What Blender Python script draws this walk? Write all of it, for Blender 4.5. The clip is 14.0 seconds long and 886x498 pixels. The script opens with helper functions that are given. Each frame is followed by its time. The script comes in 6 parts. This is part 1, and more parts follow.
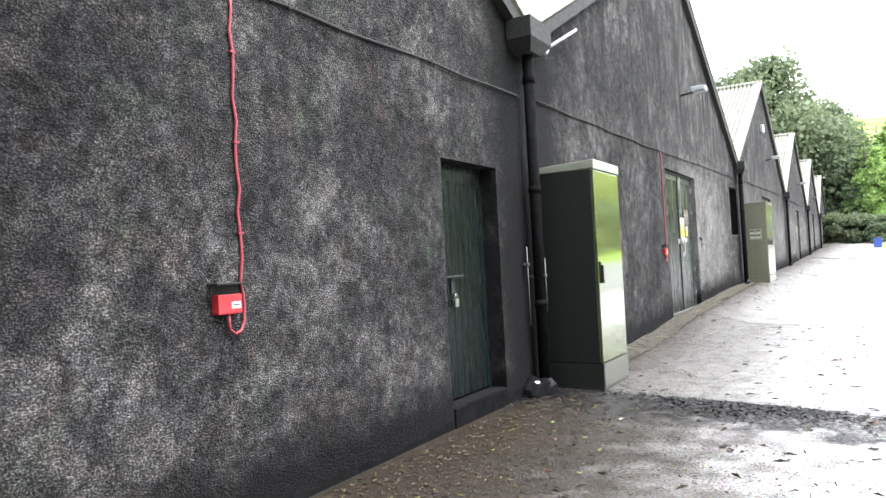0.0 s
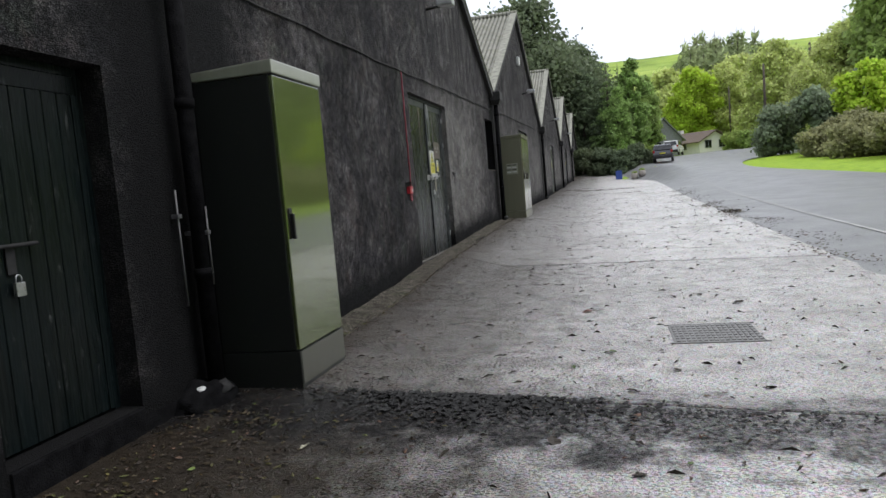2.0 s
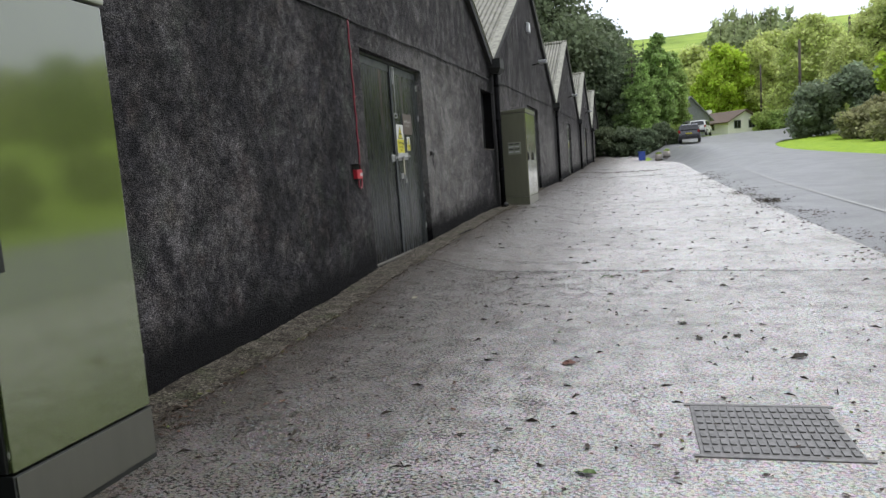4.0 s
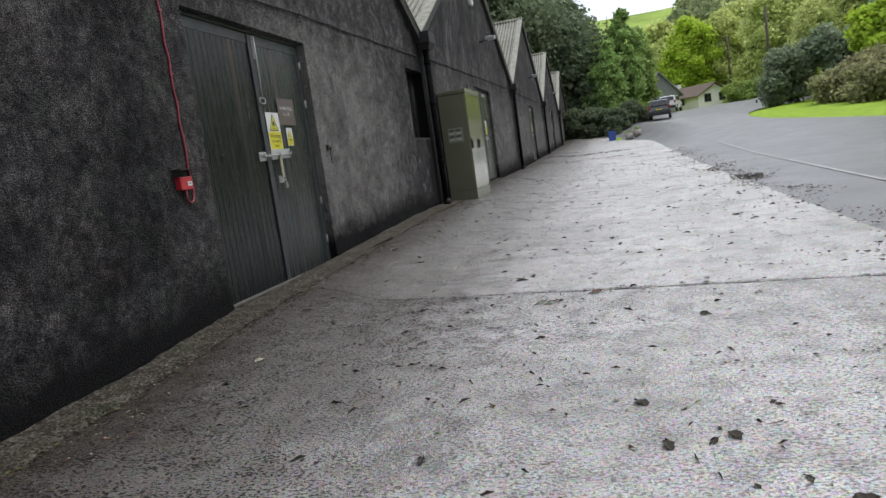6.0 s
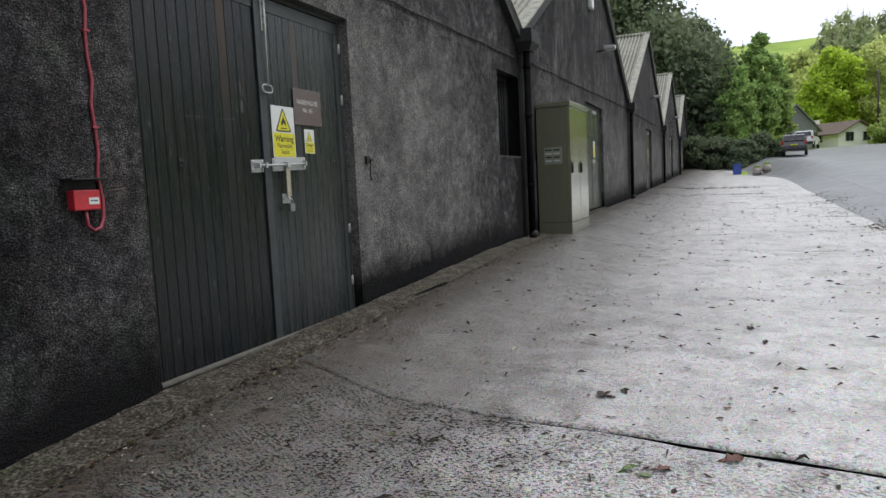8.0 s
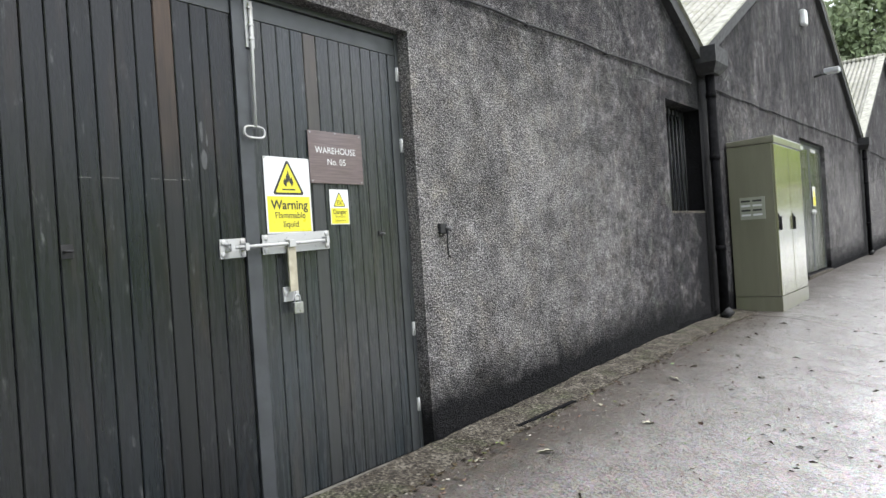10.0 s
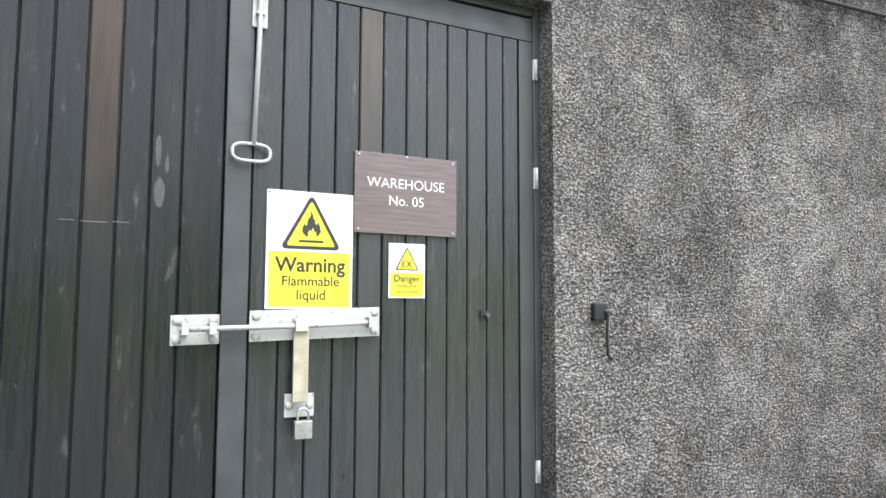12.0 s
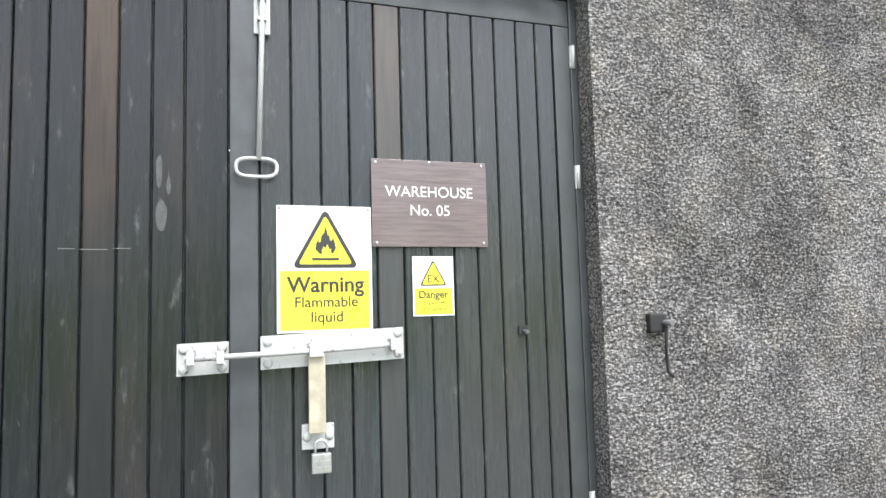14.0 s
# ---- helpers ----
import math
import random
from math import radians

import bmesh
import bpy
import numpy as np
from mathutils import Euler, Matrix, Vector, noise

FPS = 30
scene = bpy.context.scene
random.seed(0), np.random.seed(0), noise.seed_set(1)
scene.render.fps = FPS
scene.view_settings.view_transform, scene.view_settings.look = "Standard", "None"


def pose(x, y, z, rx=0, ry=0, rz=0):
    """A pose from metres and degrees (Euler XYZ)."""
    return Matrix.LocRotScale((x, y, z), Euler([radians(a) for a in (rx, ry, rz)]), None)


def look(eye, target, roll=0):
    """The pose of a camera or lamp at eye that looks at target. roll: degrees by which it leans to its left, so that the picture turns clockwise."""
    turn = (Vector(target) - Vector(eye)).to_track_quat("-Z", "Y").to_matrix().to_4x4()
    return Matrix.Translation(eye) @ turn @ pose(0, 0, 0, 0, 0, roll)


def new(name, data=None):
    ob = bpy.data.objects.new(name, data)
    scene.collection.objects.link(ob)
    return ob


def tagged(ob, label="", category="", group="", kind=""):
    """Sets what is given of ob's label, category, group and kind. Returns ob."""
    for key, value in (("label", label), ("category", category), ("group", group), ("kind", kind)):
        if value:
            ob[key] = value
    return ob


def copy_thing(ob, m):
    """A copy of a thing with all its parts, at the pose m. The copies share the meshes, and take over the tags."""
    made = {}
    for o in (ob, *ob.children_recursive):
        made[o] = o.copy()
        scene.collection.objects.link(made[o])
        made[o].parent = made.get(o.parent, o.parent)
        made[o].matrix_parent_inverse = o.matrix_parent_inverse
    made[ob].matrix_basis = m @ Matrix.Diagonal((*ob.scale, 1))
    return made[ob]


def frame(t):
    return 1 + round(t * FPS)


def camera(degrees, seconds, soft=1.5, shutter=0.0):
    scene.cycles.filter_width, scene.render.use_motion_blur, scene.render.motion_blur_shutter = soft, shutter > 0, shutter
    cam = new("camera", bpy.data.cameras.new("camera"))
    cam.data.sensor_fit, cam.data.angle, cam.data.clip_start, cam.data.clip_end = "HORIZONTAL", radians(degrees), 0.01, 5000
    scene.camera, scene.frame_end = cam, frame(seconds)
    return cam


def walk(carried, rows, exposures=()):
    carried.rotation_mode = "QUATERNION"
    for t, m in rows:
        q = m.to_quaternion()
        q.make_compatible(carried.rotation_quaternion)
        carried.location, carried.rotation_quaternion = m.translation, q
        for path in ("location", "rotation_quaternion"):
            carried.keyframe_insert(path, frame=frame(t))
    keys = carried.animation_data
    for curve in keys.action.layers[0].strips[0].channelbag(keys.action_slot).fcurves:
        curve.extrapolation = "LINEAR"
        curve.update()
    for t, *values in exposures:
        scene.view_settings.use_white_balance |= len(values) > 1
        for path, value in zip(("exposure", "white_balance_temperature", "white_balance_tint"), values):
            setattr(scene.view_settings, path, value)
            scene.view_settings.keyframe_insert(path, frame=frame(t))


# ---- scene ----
cam = camera(65.3, 14.0)
PATH = [
    (0, (0.002, 0.296, 1.435), (-1.035, 2.005, 1.478), -3.0),
    (0.5, (-0.07, 0.837, 1.375), (-0.77, 2.71, 1.426), -3.2),
    (1, (-0.097, 1.443, 1.382), (-0.556, 3.389, 1.366), -7.0),
    (1.5, (-0.088, 2.007, 1.425), (-0.615, 3.934, 1.337), -3.2),
    (2, (-0.08, 2.653, 1.42), (-0.551, 4.589, 1.247), -4.9),
    (2.5, (0.036, 3.255, 1.38), (-0.532, 5.166, 1.218), -4.6),
    (3, (0.06, 3.86, 1.35), (-0.504, 5.772, 1.179), -2.6),
    (3.2, (0.028, 4.149, 1.43), (-0.471, 6.072, 1.201), -4.6),
    (5.3, (0.372, 6.714, 1.366), (-0.242, 8.606, 1.152), -3.4),
    (5.5, (0.391, 6.98, 1.317), (-0.214, 8.879, 1.146), -2.9),
    (6, (0.441, 7.723, 1.337), (-0.045, 9.647, 1.083), -8.1),
    (6.5, (0.445, 8.358, 1.378), (-0.154, 10.235, 1.036), -2.7),
    (7, (0.321, 8.992, 1.407), (-0.293, 10.886, 1.21), -3.7),
    (7.5, (0.277, 9.643, 1.419), (-0.374, 11.529, 1.285), -6.0),
    (7.7, (0.258, 9.848, 1.429), (-0.43, 11.718, 1.257), -4.7),
    (9.8, (-0.17, 12.321, 1.585), (-1.307, 13.963, 1.486), -4.6),
    (10, (-0.124, 12.528, 1.578), (-1.367, 14.095, 1.571), -3.8),
    (10.5, (-0.272, 12.992, 1.631), (-1.735, 14.355, 1.613), -0.5),
    (11, (-0.47, 13.462, 1.688), (-2.006, 14.743, 1.709), -1.9),
    (11.5, (-0.586, 13.95, 1.72), (-2.295, 14.986, 1.815), -0.1),
    (12, (-0.738, 14.321, 1.712), (-2.519, 15.215, 1.883), 0.2),
    (12.5, (-0.812, 14.543, 1.749), (-2.687, 15.211, 1.95), -0.1),
    (13, (-0.804, 14.647, 1.765), (-2.723, 15.172, 1.973), -0.8),
    (13.5, (-0.796, 14.642, 1.779), (-2.712, 15.161, 2.017), -1.0),
    (14, (-0.855, 14.622, 1.763), (-2.737, 15.274, 1.944), -1.6),
]
EXPOSURES = [(0.0, 1.7), (0.5, 0.45), (1.0, -0.45), (1.5, -0.52), (2.0, -0.38), (3.0, -0.2), (5.5, -0.42), (7.7, -0.45), (9.8, 0.72), (10.0, 0.87), (10.5, 1.38), (11.0, 1.4), (12.0, 1.26), (13.0, 1.28), (14.0, 1.42)]
walk(cam, [(t, look(eye, target, roll)) for t, eye, target, roll in PATH], EXPOSURES)

# ---- world and sun: a bright overcast sky ----
SUN_ELEVATION, SUN_AZIMUTH = 60.0, 75.0
world = bpy.data.worlds.new("world")
scene.world = world
world.use_nodes = True
wn, wl = world.node_tree.nodes, world.node_tree.links
wn.clear()
sky = wn.new("ShaderNodeTexSky")
sky.sky_type = 'NISHITA'
sky.sun_disc = False
sky.sun_elevation, sky.sun_rotation = radians(SUN_ELEVATION), radians(SUN_AZIMUTH)
sky.dust_density = 4.0
cloud = wn.new("ShaderNodeMix")
cloud.data_type = 'RGBA'
cloud.inputs[0].default_value = 0.9
wl.new(sky.outputs[0], cloud.inputs[6])
cloud.inputs[7].default_value = (15.3, 16.1, 18.0, 1)
bg = wn.new("ShaderNodeBackground")
bg.inputs[1].default_value = 0.1
out = wn.new("ShaderNodeOutputWorld")
wl.new(cloud.outputs[2], bg.inputs[0])
wl.new(bg.outputs[0], out.inputs[0])
sun_data = bpy.data.lights.new("sun", 'SUN')
sun_data.energy, sun_data.angle, sun_data.color = 3.2, radians(35), (1.0, 0.972, 0.945)
sun_lamp = new("sun", sun_data)
az, el = radians(SUN_AZIMUTH), radians(SUN_ELEVATION)
sun_dir = Vector((math.sin(az) * math.cos(el), math.cos(az) * math.cos(el), math.sin(el)))
sun_lamp.matrix_basis = look(sun_dir * 80, (0, 0, 0))


# ---- materials ----
class Mat:
    """A node material: short calls for the nodes it needs."""

    def __init__(self, name, rough=0.7, metal=0.0, spec=0.5, coat=0.0):
        self.m = bpy.data.materials.new(name)
        self.m.use_nodes = True
        self.n, self.l = self.m.node_tree.nodes, self.m.node_tree.links
        self.b = self.n["Principled BSDF"]
        self.b.inputs["Roughness"].default_value = rough
        self.b.inputs["Metallic"].default_value = metal
        self.b.inputs["Specular IOR Level"].default_value = spec
        self.b.inputs["Coat Weight"].default_value = coat
        self.coord = self.n.new("ShaderNodeTexCoord").outputs["Object"]

    def put(self, a, b):
        if isinstance(a, (int, float)):
            b.default_value = a
        elif isinstance(a, tuple):
            b.default_value = a if len(a) == 4 or b.type == 'VECTOR' else (*a, 1)
        else:
            self.l.new(a, b)

    def stretch(self, sx, sy, sz):
        nd = self.n.new("ShaderNodeMapping")
        nd.inputs["Scale"].default_value = (sx, sy, sz)
        self.l.new(self.coord, nd.inputs["Vector"])
        return nd.outputs[0]

    def noise(self, scale, detail=4, rough=0.55, vec=None, dist=0.0):
        nd = self.n.new("ShaderNodeTexNoise")
        nd.inputs["Scale"].default_value, nd.inputs["Detail"].default_value = scale, detail
        nd.inputs["Roughness"].default_value, nd.inputs["Distortion"].default_value = rough, dist
        self.l.new(vec or self.coord, nd.inputs["Vector"])
        return nd.outputs["Fac"]

    def voronoi(self, scale, feature='F1', out="Distance", vec=None):
        nd = self.n.new("ShaderNodeTexVoronoi")
        nd.feature = feature
        nd.inputs["Scale"].default_value = scale
        self.l.new(vec or self.coord, nd.inputs["Vector"])
        return nd.outputs[out]

    def ramp(self, fac, *stops):
        nd = self.n.new("ShaderNodeValToRGB")
        self.put(fac, nd.inputs[0])
        e = nd.color_ramp.elements
        while len(e) < len(stops):
            e.new(0.5)
        for el, (p, c) in zip(e, stops):
            el.position = p
            el.color = (c, c, c, 1) if isinstance(c, (int, float)) else (*c, 1)
        return nd.outputs[0]

    def mix(self, fac, a, b, how='MIX'):
        nd = self.n.new("ShaderNodeMix")
        nd.data_type, nd.blend_type = 'RGBA', how
        self.put(fac, nd.inputs[0])
        self.put(a, nd.inputs[6])
        self.put(b, nd.inputs[7])
        return nd.outputs[2]

    def math(self, how, a, b=0.0, c=0.0):
        nd = self.n.new("ShaderNodeMath")
        nd.operation = how
        for v, i in ((a, 0), (b, 1), (c, 2)):
            self.put(v, nd.inputs[i])
        return nd.outputs[0]

    def axis(self, which):
        nd = self.n.new("ShaderNodeSeparateXYZ")
        self.l.new(self.coord, nd.inputs[0])
        return nd.outputs[which]

    def random(self):
        return self.n.new("ShaderNodeObjectInfo").outputs["Random"]

    def island(self):
        return self.n.new("ShaderNodeNewGeometry").outputs["Random Per Island"]

    def color(self, c):
        self.put(c, self.b.inputs["Base Color"])
        return self

    def rough(self, r):
        self.put(r, self.b.inputs["Roughness"])
        return self

    def bump(self, h, strength=0.5, dist=0.01):
        nd = self.n.new("ShaderNodeBump")
        nd.inputs["Strength"].default_value, nd.inputs["Distance"].default_value = strength, dist
        self.put(h, nd.inputs["Height"])
        self.l.new(nd.outputs[0], self.b.inputs["Normal"])
        return self


BAY, VALLEY = 14.6, 7.2          # spacing of the warehouses; a valley gutter stands at VALLEY + n * BAY
WALL_X, DOOR_X = -3.05, -3.15    # faces of the front wall and of the recessed doors
RIB = 0.146                      # pitch of the corrugated roof sheets


def harling():
    """Dark roughcast, stained by algae, blacker under the valley gutters and at the damp wall foot."""
    m = Mat("harling", 0.92, spec=0.15)
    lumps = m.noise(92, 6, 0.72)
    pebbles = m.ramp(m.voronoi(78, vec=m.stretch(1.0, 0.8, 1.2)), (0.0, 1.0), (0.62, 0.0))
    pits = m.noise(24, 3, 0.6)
    blotch = m.math('ADD', m.noise(0.8, 6, 0.65, dist=0.7), m.math('MULTIPLY', m.math('SUBTRACT', lumps, 0.5), 0.35))
    patch = m.noise(3.6, 7, 0.7, dist=0.5)
    streak = m.noise(1.0, 4, 0.6, m.stretch(3.0, 3.6, 0.45))
    tone = m.ramp(blotch, (0.34, (0.013, 0.0125, 0.0135)), (0.46, (0.034, 0.0325, 0.033)), (0.6, (0.08, 0.076, 0.076)))
    tone = m.mix(m.ramp(m.noise(2.6, 7, 0.72, dist=0.8), (0.4, 0.85), (0.53, 0.0)), tone, (0.024, 0.023, 0.026))
    tone = m.mix(m.ramp(m.noise(2.3, 4), (0.56, 0.0), (0.74, 0.4)), tone, (0.05, 0.066, 0.046))
    tone = m.mix(m.ramp(m.noise(3.1, 4, dist=1.0), (0.56, 0.0), (0.73, 0.35)), tone, (0.075, 0.054, 0.048))
    # cleaner stretches beyond the double door
    past = m.math('MULTIPLY', m.math('SUBTRACT', m.axis(1), 16.7), 0.05)
    past = m.math('MAXIMUM', past, m.math('MINIMUM', m.math('MULTIPLY', past, -1.0), 0.2))
    clean = m.math('MULTIPLY', m.ramp(past, (0.05, 1.0), (0.15, 0.2), (0.2, 0.0), (0.3, 0.05), (0.36, 0.5), (0.95, 0.5)),
                   m.ramp(m.math('MULTIPLY', m.math('ADD', m.axis(2), m.math('MULTIPLY', patch, 1.4)), 0.2), (0.2, 0.5), (0.4, 1.0), (0.68, 0.9), (0.84, 0.15)))
    tone = m.mix(m.math('MULTIPLY', clean, m.ramp(m.noise(1.7, 6, 0.7), (0.3, 0.45), (0.58, 0.95))), tone, (0.215, 0.208, 0.2))
    mottle = m.math('ADD', m.noise(3.4, 7, 0.74, dist=0.6), m.math('MULTIPLY', m.math('SUBTRACT', lumps, 0.5), 1.0))
    tone = m.mix(m.math('MULTIPLY', clean, m.ramp(mottle, (0.38, 0.6), (0.5, 0.0))), tone, (0.06, 0.058, 0.06))
    tint = m.ramp(m.noise(4.3, 5, 0.7, dist=0.5), (0.36, (0.99, 1.0, 1.025)), (0.52, (1.0, 1.0, 1.0)), (0.66, (1.04, 1.01, 0.95)))
    tone = m.mix(1.0, tone, tint, 'MULTIPLY')
    old = m.math('SUBTRACT', 1.0, m.math('MULTIPLY', clean, 0.75))
    clump = m.math('ADD', m.noise(13, 4, 0.62, dist=0.4), m.math('MULTIPLY', m.math('SUBTRACT', lumps, 0.5), 0.3))
    tone = m.mix(m.math('MULTIPLY', old, m.ramp(clump, (0.4, 0.75), (0.52, 0.0))), tone, m.mix(1.0, tone, (0.35, 0.35, 0.37), 'MULTIPLY'))
    tone = m.mix(m.math('MULTIPLY', old, m.ramp(clump, (0.54, 0.0), (0.68, 0.5))), tone, m.mix(1.0, tone, tone, 'ADD'))
    cloud_tone = m.math('ADD', m.noise(1.9, 5, 0.62, dist=0.7), m.math('MULTIPLY', m.math('SUBTRACT', lumps, 0.5), 0.8))
    shift = m.math('MULTIPLY', m.ramp(cloud_tone, (0.36, 0.6), (0.47, 0.85), (0.62, 1.0)), m.math('SUBTRACT', 1.85, m.math('MULTIPLY', clean, 0.4)))
    tone = m.mix(1.0, tone, shift, 'MULTIPLY')
    spot = m.math('ADD', m.noise(5.2, 5, 0.66, dist=0.6), m.math('MULTIPLY', m.math('SUBTRACT', lumps, 0.5), 0.35))
    tone = m.mix(m.math('MULTIPLY', old, m.ramp(spot, (0.38, 0.55), (0.49, 0.0))), tone, m.mix(1.0, tone, (0.32, 0.31, 0.34), 'MULTIPLY'))
    tone = m.mix(m.math('MULTIPLY', old, m.ramp(spot, (0.53, 0.0), (0.66, 0.4))), tone, m.mix(1.0, tone, (1.75, 1.7, 1.75), 'MULTIPLY'))
    # black growth running down from the gutters and over the gables
    away = m.math('PINGPONG', m.math('SUBTRACT', m.axis(1), VALLEY), BAY / 2)
    away = m.math('ADD', away, m.math('MULTIPLY', m.math('SUBTRACT', patch, 0.5), 0.9))
    black = m.ramp(m.math('MULTIPLY', away, 0.5), (0.3, 1.0), (0.64, 0.0))
    high = m.ramp(m.math('MULTIPLY', m.math('ADD', m.axis(2), m.math('MULTIPLY', streak, 2.4)), 0.1), (0.36, 0.0), (0.54, 0.75))
    tone = m.mix(m.math('MULTIPLY', high, m.ramp(streak, (0.4, 1.0), (0.56, 0.1))), tone, (0.02, 0.019, 0.022))
    foot = m.ramp(m.math('MULTIPLY', m.axis(1), 0.0125), (0.04, 0.01), (0.137, 0.035), (0.167, 0.095), (0.2, 0.135), (0.25, 0.19), (0.29, 0.19), (0.46, 0.25), (0.66, 0.405), (0.97, 0.69))
    above = m.math('SUBTRACT', m.axis(2), m.math('MULTIPLY', foot, 2.0))
    damp = m.ramp(m.math('ADD', above, m.math('MULTIPLY', m.math('SUBTRACT', patch, 0.5), 0.5)), (0.2, 1.0), (0.52, 0.0))
    black = m.math('MULTIPLY', black, m.ramp(m.math('MULTIPLY', m.axis(1), 0.05), (0.6, 1.0), (0.85, 0.4)))
    black = m.math('MAXIMUM', black, m.ramp(m.math('MULTIPLY', away, 0.5), (0.15, 1.0), (0.27, 0.0)))
    black = m.math('MAXIMUM', black, damp)
    tone = m.mix(black, tone, (0.0085, 0.0085, 0.0095))
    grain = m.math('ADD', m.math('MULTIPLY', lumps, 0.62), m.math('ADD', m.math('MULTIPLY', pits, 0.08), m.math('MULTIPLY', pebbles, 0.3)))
    # relief shading put into the colour: lump tops lightened, hollows darkened
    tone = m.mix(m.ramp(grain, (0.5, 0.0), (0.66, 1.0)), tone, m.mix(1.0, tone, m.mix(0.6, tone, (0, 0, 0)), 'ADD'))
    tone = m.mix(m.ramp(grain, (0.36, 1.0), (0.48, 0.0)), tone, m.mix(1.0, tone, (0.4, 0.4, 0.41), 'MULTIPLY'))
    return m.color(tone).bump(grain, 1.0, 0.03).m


def tar():
    m = Mat("tar_band", 0.9, spec=0.05)
    n = m.noise(14, 5)
    return m.color(m.ramp(n, (0.35, (0.003, 0.003, 0.0035)), (0.7, (0.009, 0.009, 0.01)))).bump(m.noise(90, 3), 0.8, 0.01).m


def slab_concrete():
    """Worn exposed-aggregate concrete, rain-wet."""
    m = Mat("slab_concrete", 0.4, spec=0.65)
    stones = m.voronoi(60)
    stone_tone = m.voronoi(60, out="Color")
    big = m.noise(0.5, 4, 0.6)
    mid = m.noise(3.2, 5, 0.62)
    fine = m.noise(110, 3)
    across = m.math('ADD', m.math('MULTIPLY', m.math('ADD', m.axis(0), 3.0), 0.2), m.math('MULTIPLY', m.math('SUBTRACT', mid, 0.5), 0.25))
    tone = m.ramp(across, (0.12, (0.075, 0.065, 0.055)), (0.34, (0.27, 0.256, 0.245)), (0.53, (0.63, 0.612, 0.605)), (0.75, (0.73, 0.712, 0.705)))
    tone = m.mix(m.ramp(big, (0.36, 0.35), (0.6, 0.0)), tone, (0.2, 0.19, 0.178))
    tone = m.mix(m.ramp(mid, (0.36, 0.4), (0.52, 0.0)), tone, (0.18, 0.165, 0.15))
    tone = m.mix(0.3, tone, m.mix(1.0, tone, stone_tone, 'MULTIPLY'))
    wear = m.math('MULTIPLY', m.ramp(across, (0.36, 1.0), (0.66, 0.62)), m.ramp(big, (0.35, 0.75), (0.6, 1.0)))
    wear = m.math('MULTIPLY', wear, m.ramp(m.math('MULTIPLY', m.math('ADD', m.axis(1), m.math('MULTIPLY', m.axis(0), 0.16)), 0.05), (0.69, 1.0), (0.7, 0.5)))
    fleck = m.math('MULTIPLY', m.ramp(m.noise(13, 6, 0.72, m.stretch(1.0, 1.5, 1.0), 0.4), (0.585, 0.0), (0.64, 0.75)), m.ramp(mid, (0.4, 0.2), (0.55, 1.0)))
    tone = m.mix(fleck, tone, (0.05, 0.046, 0.042))
    chinks = m.math('ADD', m.noise(52, 3, 0.62, m.stretch(0.85, 1.25, 1.0)), m.math('MULTIPLY', m.math('SUBTRACT', m.noise(5.5, 4, 0.6), 0.5), 0.28))
    gaps = m.math('MAXIMUM', m.ramp(chinks, (0.425, 1.0), (0.47, 0.0)), m.math('MULTIPLY', m.ramp(fine, (0.38, 1.0), (0.47, 0.0)), 0.4))
    gaps = m.math('MULTIPLY', wear, gaps)
    tone = m.mix(gaps, tone, (0.01, 0.009, 0.008))
    # moss and silt along the wall
    near = m.ramp(m.math('MULTIPLY', m.math('ADD', m.math('ADD', m.axis(0), 3.1), m.math('MULTIPLY', m.math('SUBTRACT', mid, 0.5), 1.6)), 0.5), (0.1, 0.8), (0.5, 0.0))
    tone = m.mix(near, tone, m.mix(m.ramp(m.noise(9, 5, 0.65), (0.38, 0.0), (0.62, 1.0)), (0.013, 0.0115, 0.009), (0.06, 0.048, 0.036)))
    brown = m.math('MULTIPLY', m.ramp(m.math('MULTIPLY', m.math('ADD', m.axis(1), m.math('MULTIPLY', mid, 2.0)), 0.1), (0.76, 1.0), (0.85, 0.0)), m.ramp(m.math('MULTIPLY', m.math('ADD', m.math('ADD', m.axis(0), 3.0), m.math('MULTIPLY', m.math('SUBTRACT', mid, 0.5), 3.0)), 0.25), (0.3, 0.9), (0.75, 0.0)))
    tone = m.mix(brown, tone, m.mix(m.noise(11, 5), (0.008, 0.0065, 0.005), (0.036, 0.027, 0.018)))
    # dark, weedy wet band along the joint
    lane = m.math('ABSOLUTE', m.math('SUBTRACT', m.math('ADD', m.axis(1), m.math('MULTIPLY', m.axis(0), 0.12)), m.math('ADD', 6.6, m.math('MULTIPLY', m.math('SUBTRACT', mid, 0.5), 1.8))))
    side = m.ramp(m.math('MULTIPLY', m.math('ADD', m.axis(0), 4.0), 0.1), (0.1, 1.0), (0.45, 1.0), (0.75, 0.45))
    wet = m.math('MULTIPLY', m.math('MULTIPLY', m.ramp(lane, (0.28, 1.0), (0.7, 0.0)), side), m.ramp(m.noise(22, 4, 0.7), (0.36, 1.0), (0.68, 0.55)))
    tone = m.mix(wet, tone, (0.006, 0.006, 0.007))
    dull = m.math('MAXIMUM', wet, m.math('MAXIMUM', m.math('MULTIPLY', brown, 0.8), m.math('MULTIPLY', near, 0.8)))
    dull = m.math('MAXIMUM', dull, gaps)
    damp = m.ramp(m.noise(0.8, 5, 0.6, dist=0.8), (0.38, 0.26), (0.62, 0.38))
    slick = m.math('MULTIPLY', m.math('MULTIPLY', m.ramp(lane, (0.35, 1.0), (0.75, 0.0)), m.ramp(m.math('MULTIPLY', m.math('ADD', m.axis(0), 4.0), 0.2), (0.36, 1.0), (0.42, 0.0))), m.ramp(m.noise(7, 4, 0.6), (0.4, 0.35), (0.55, 1.0)))
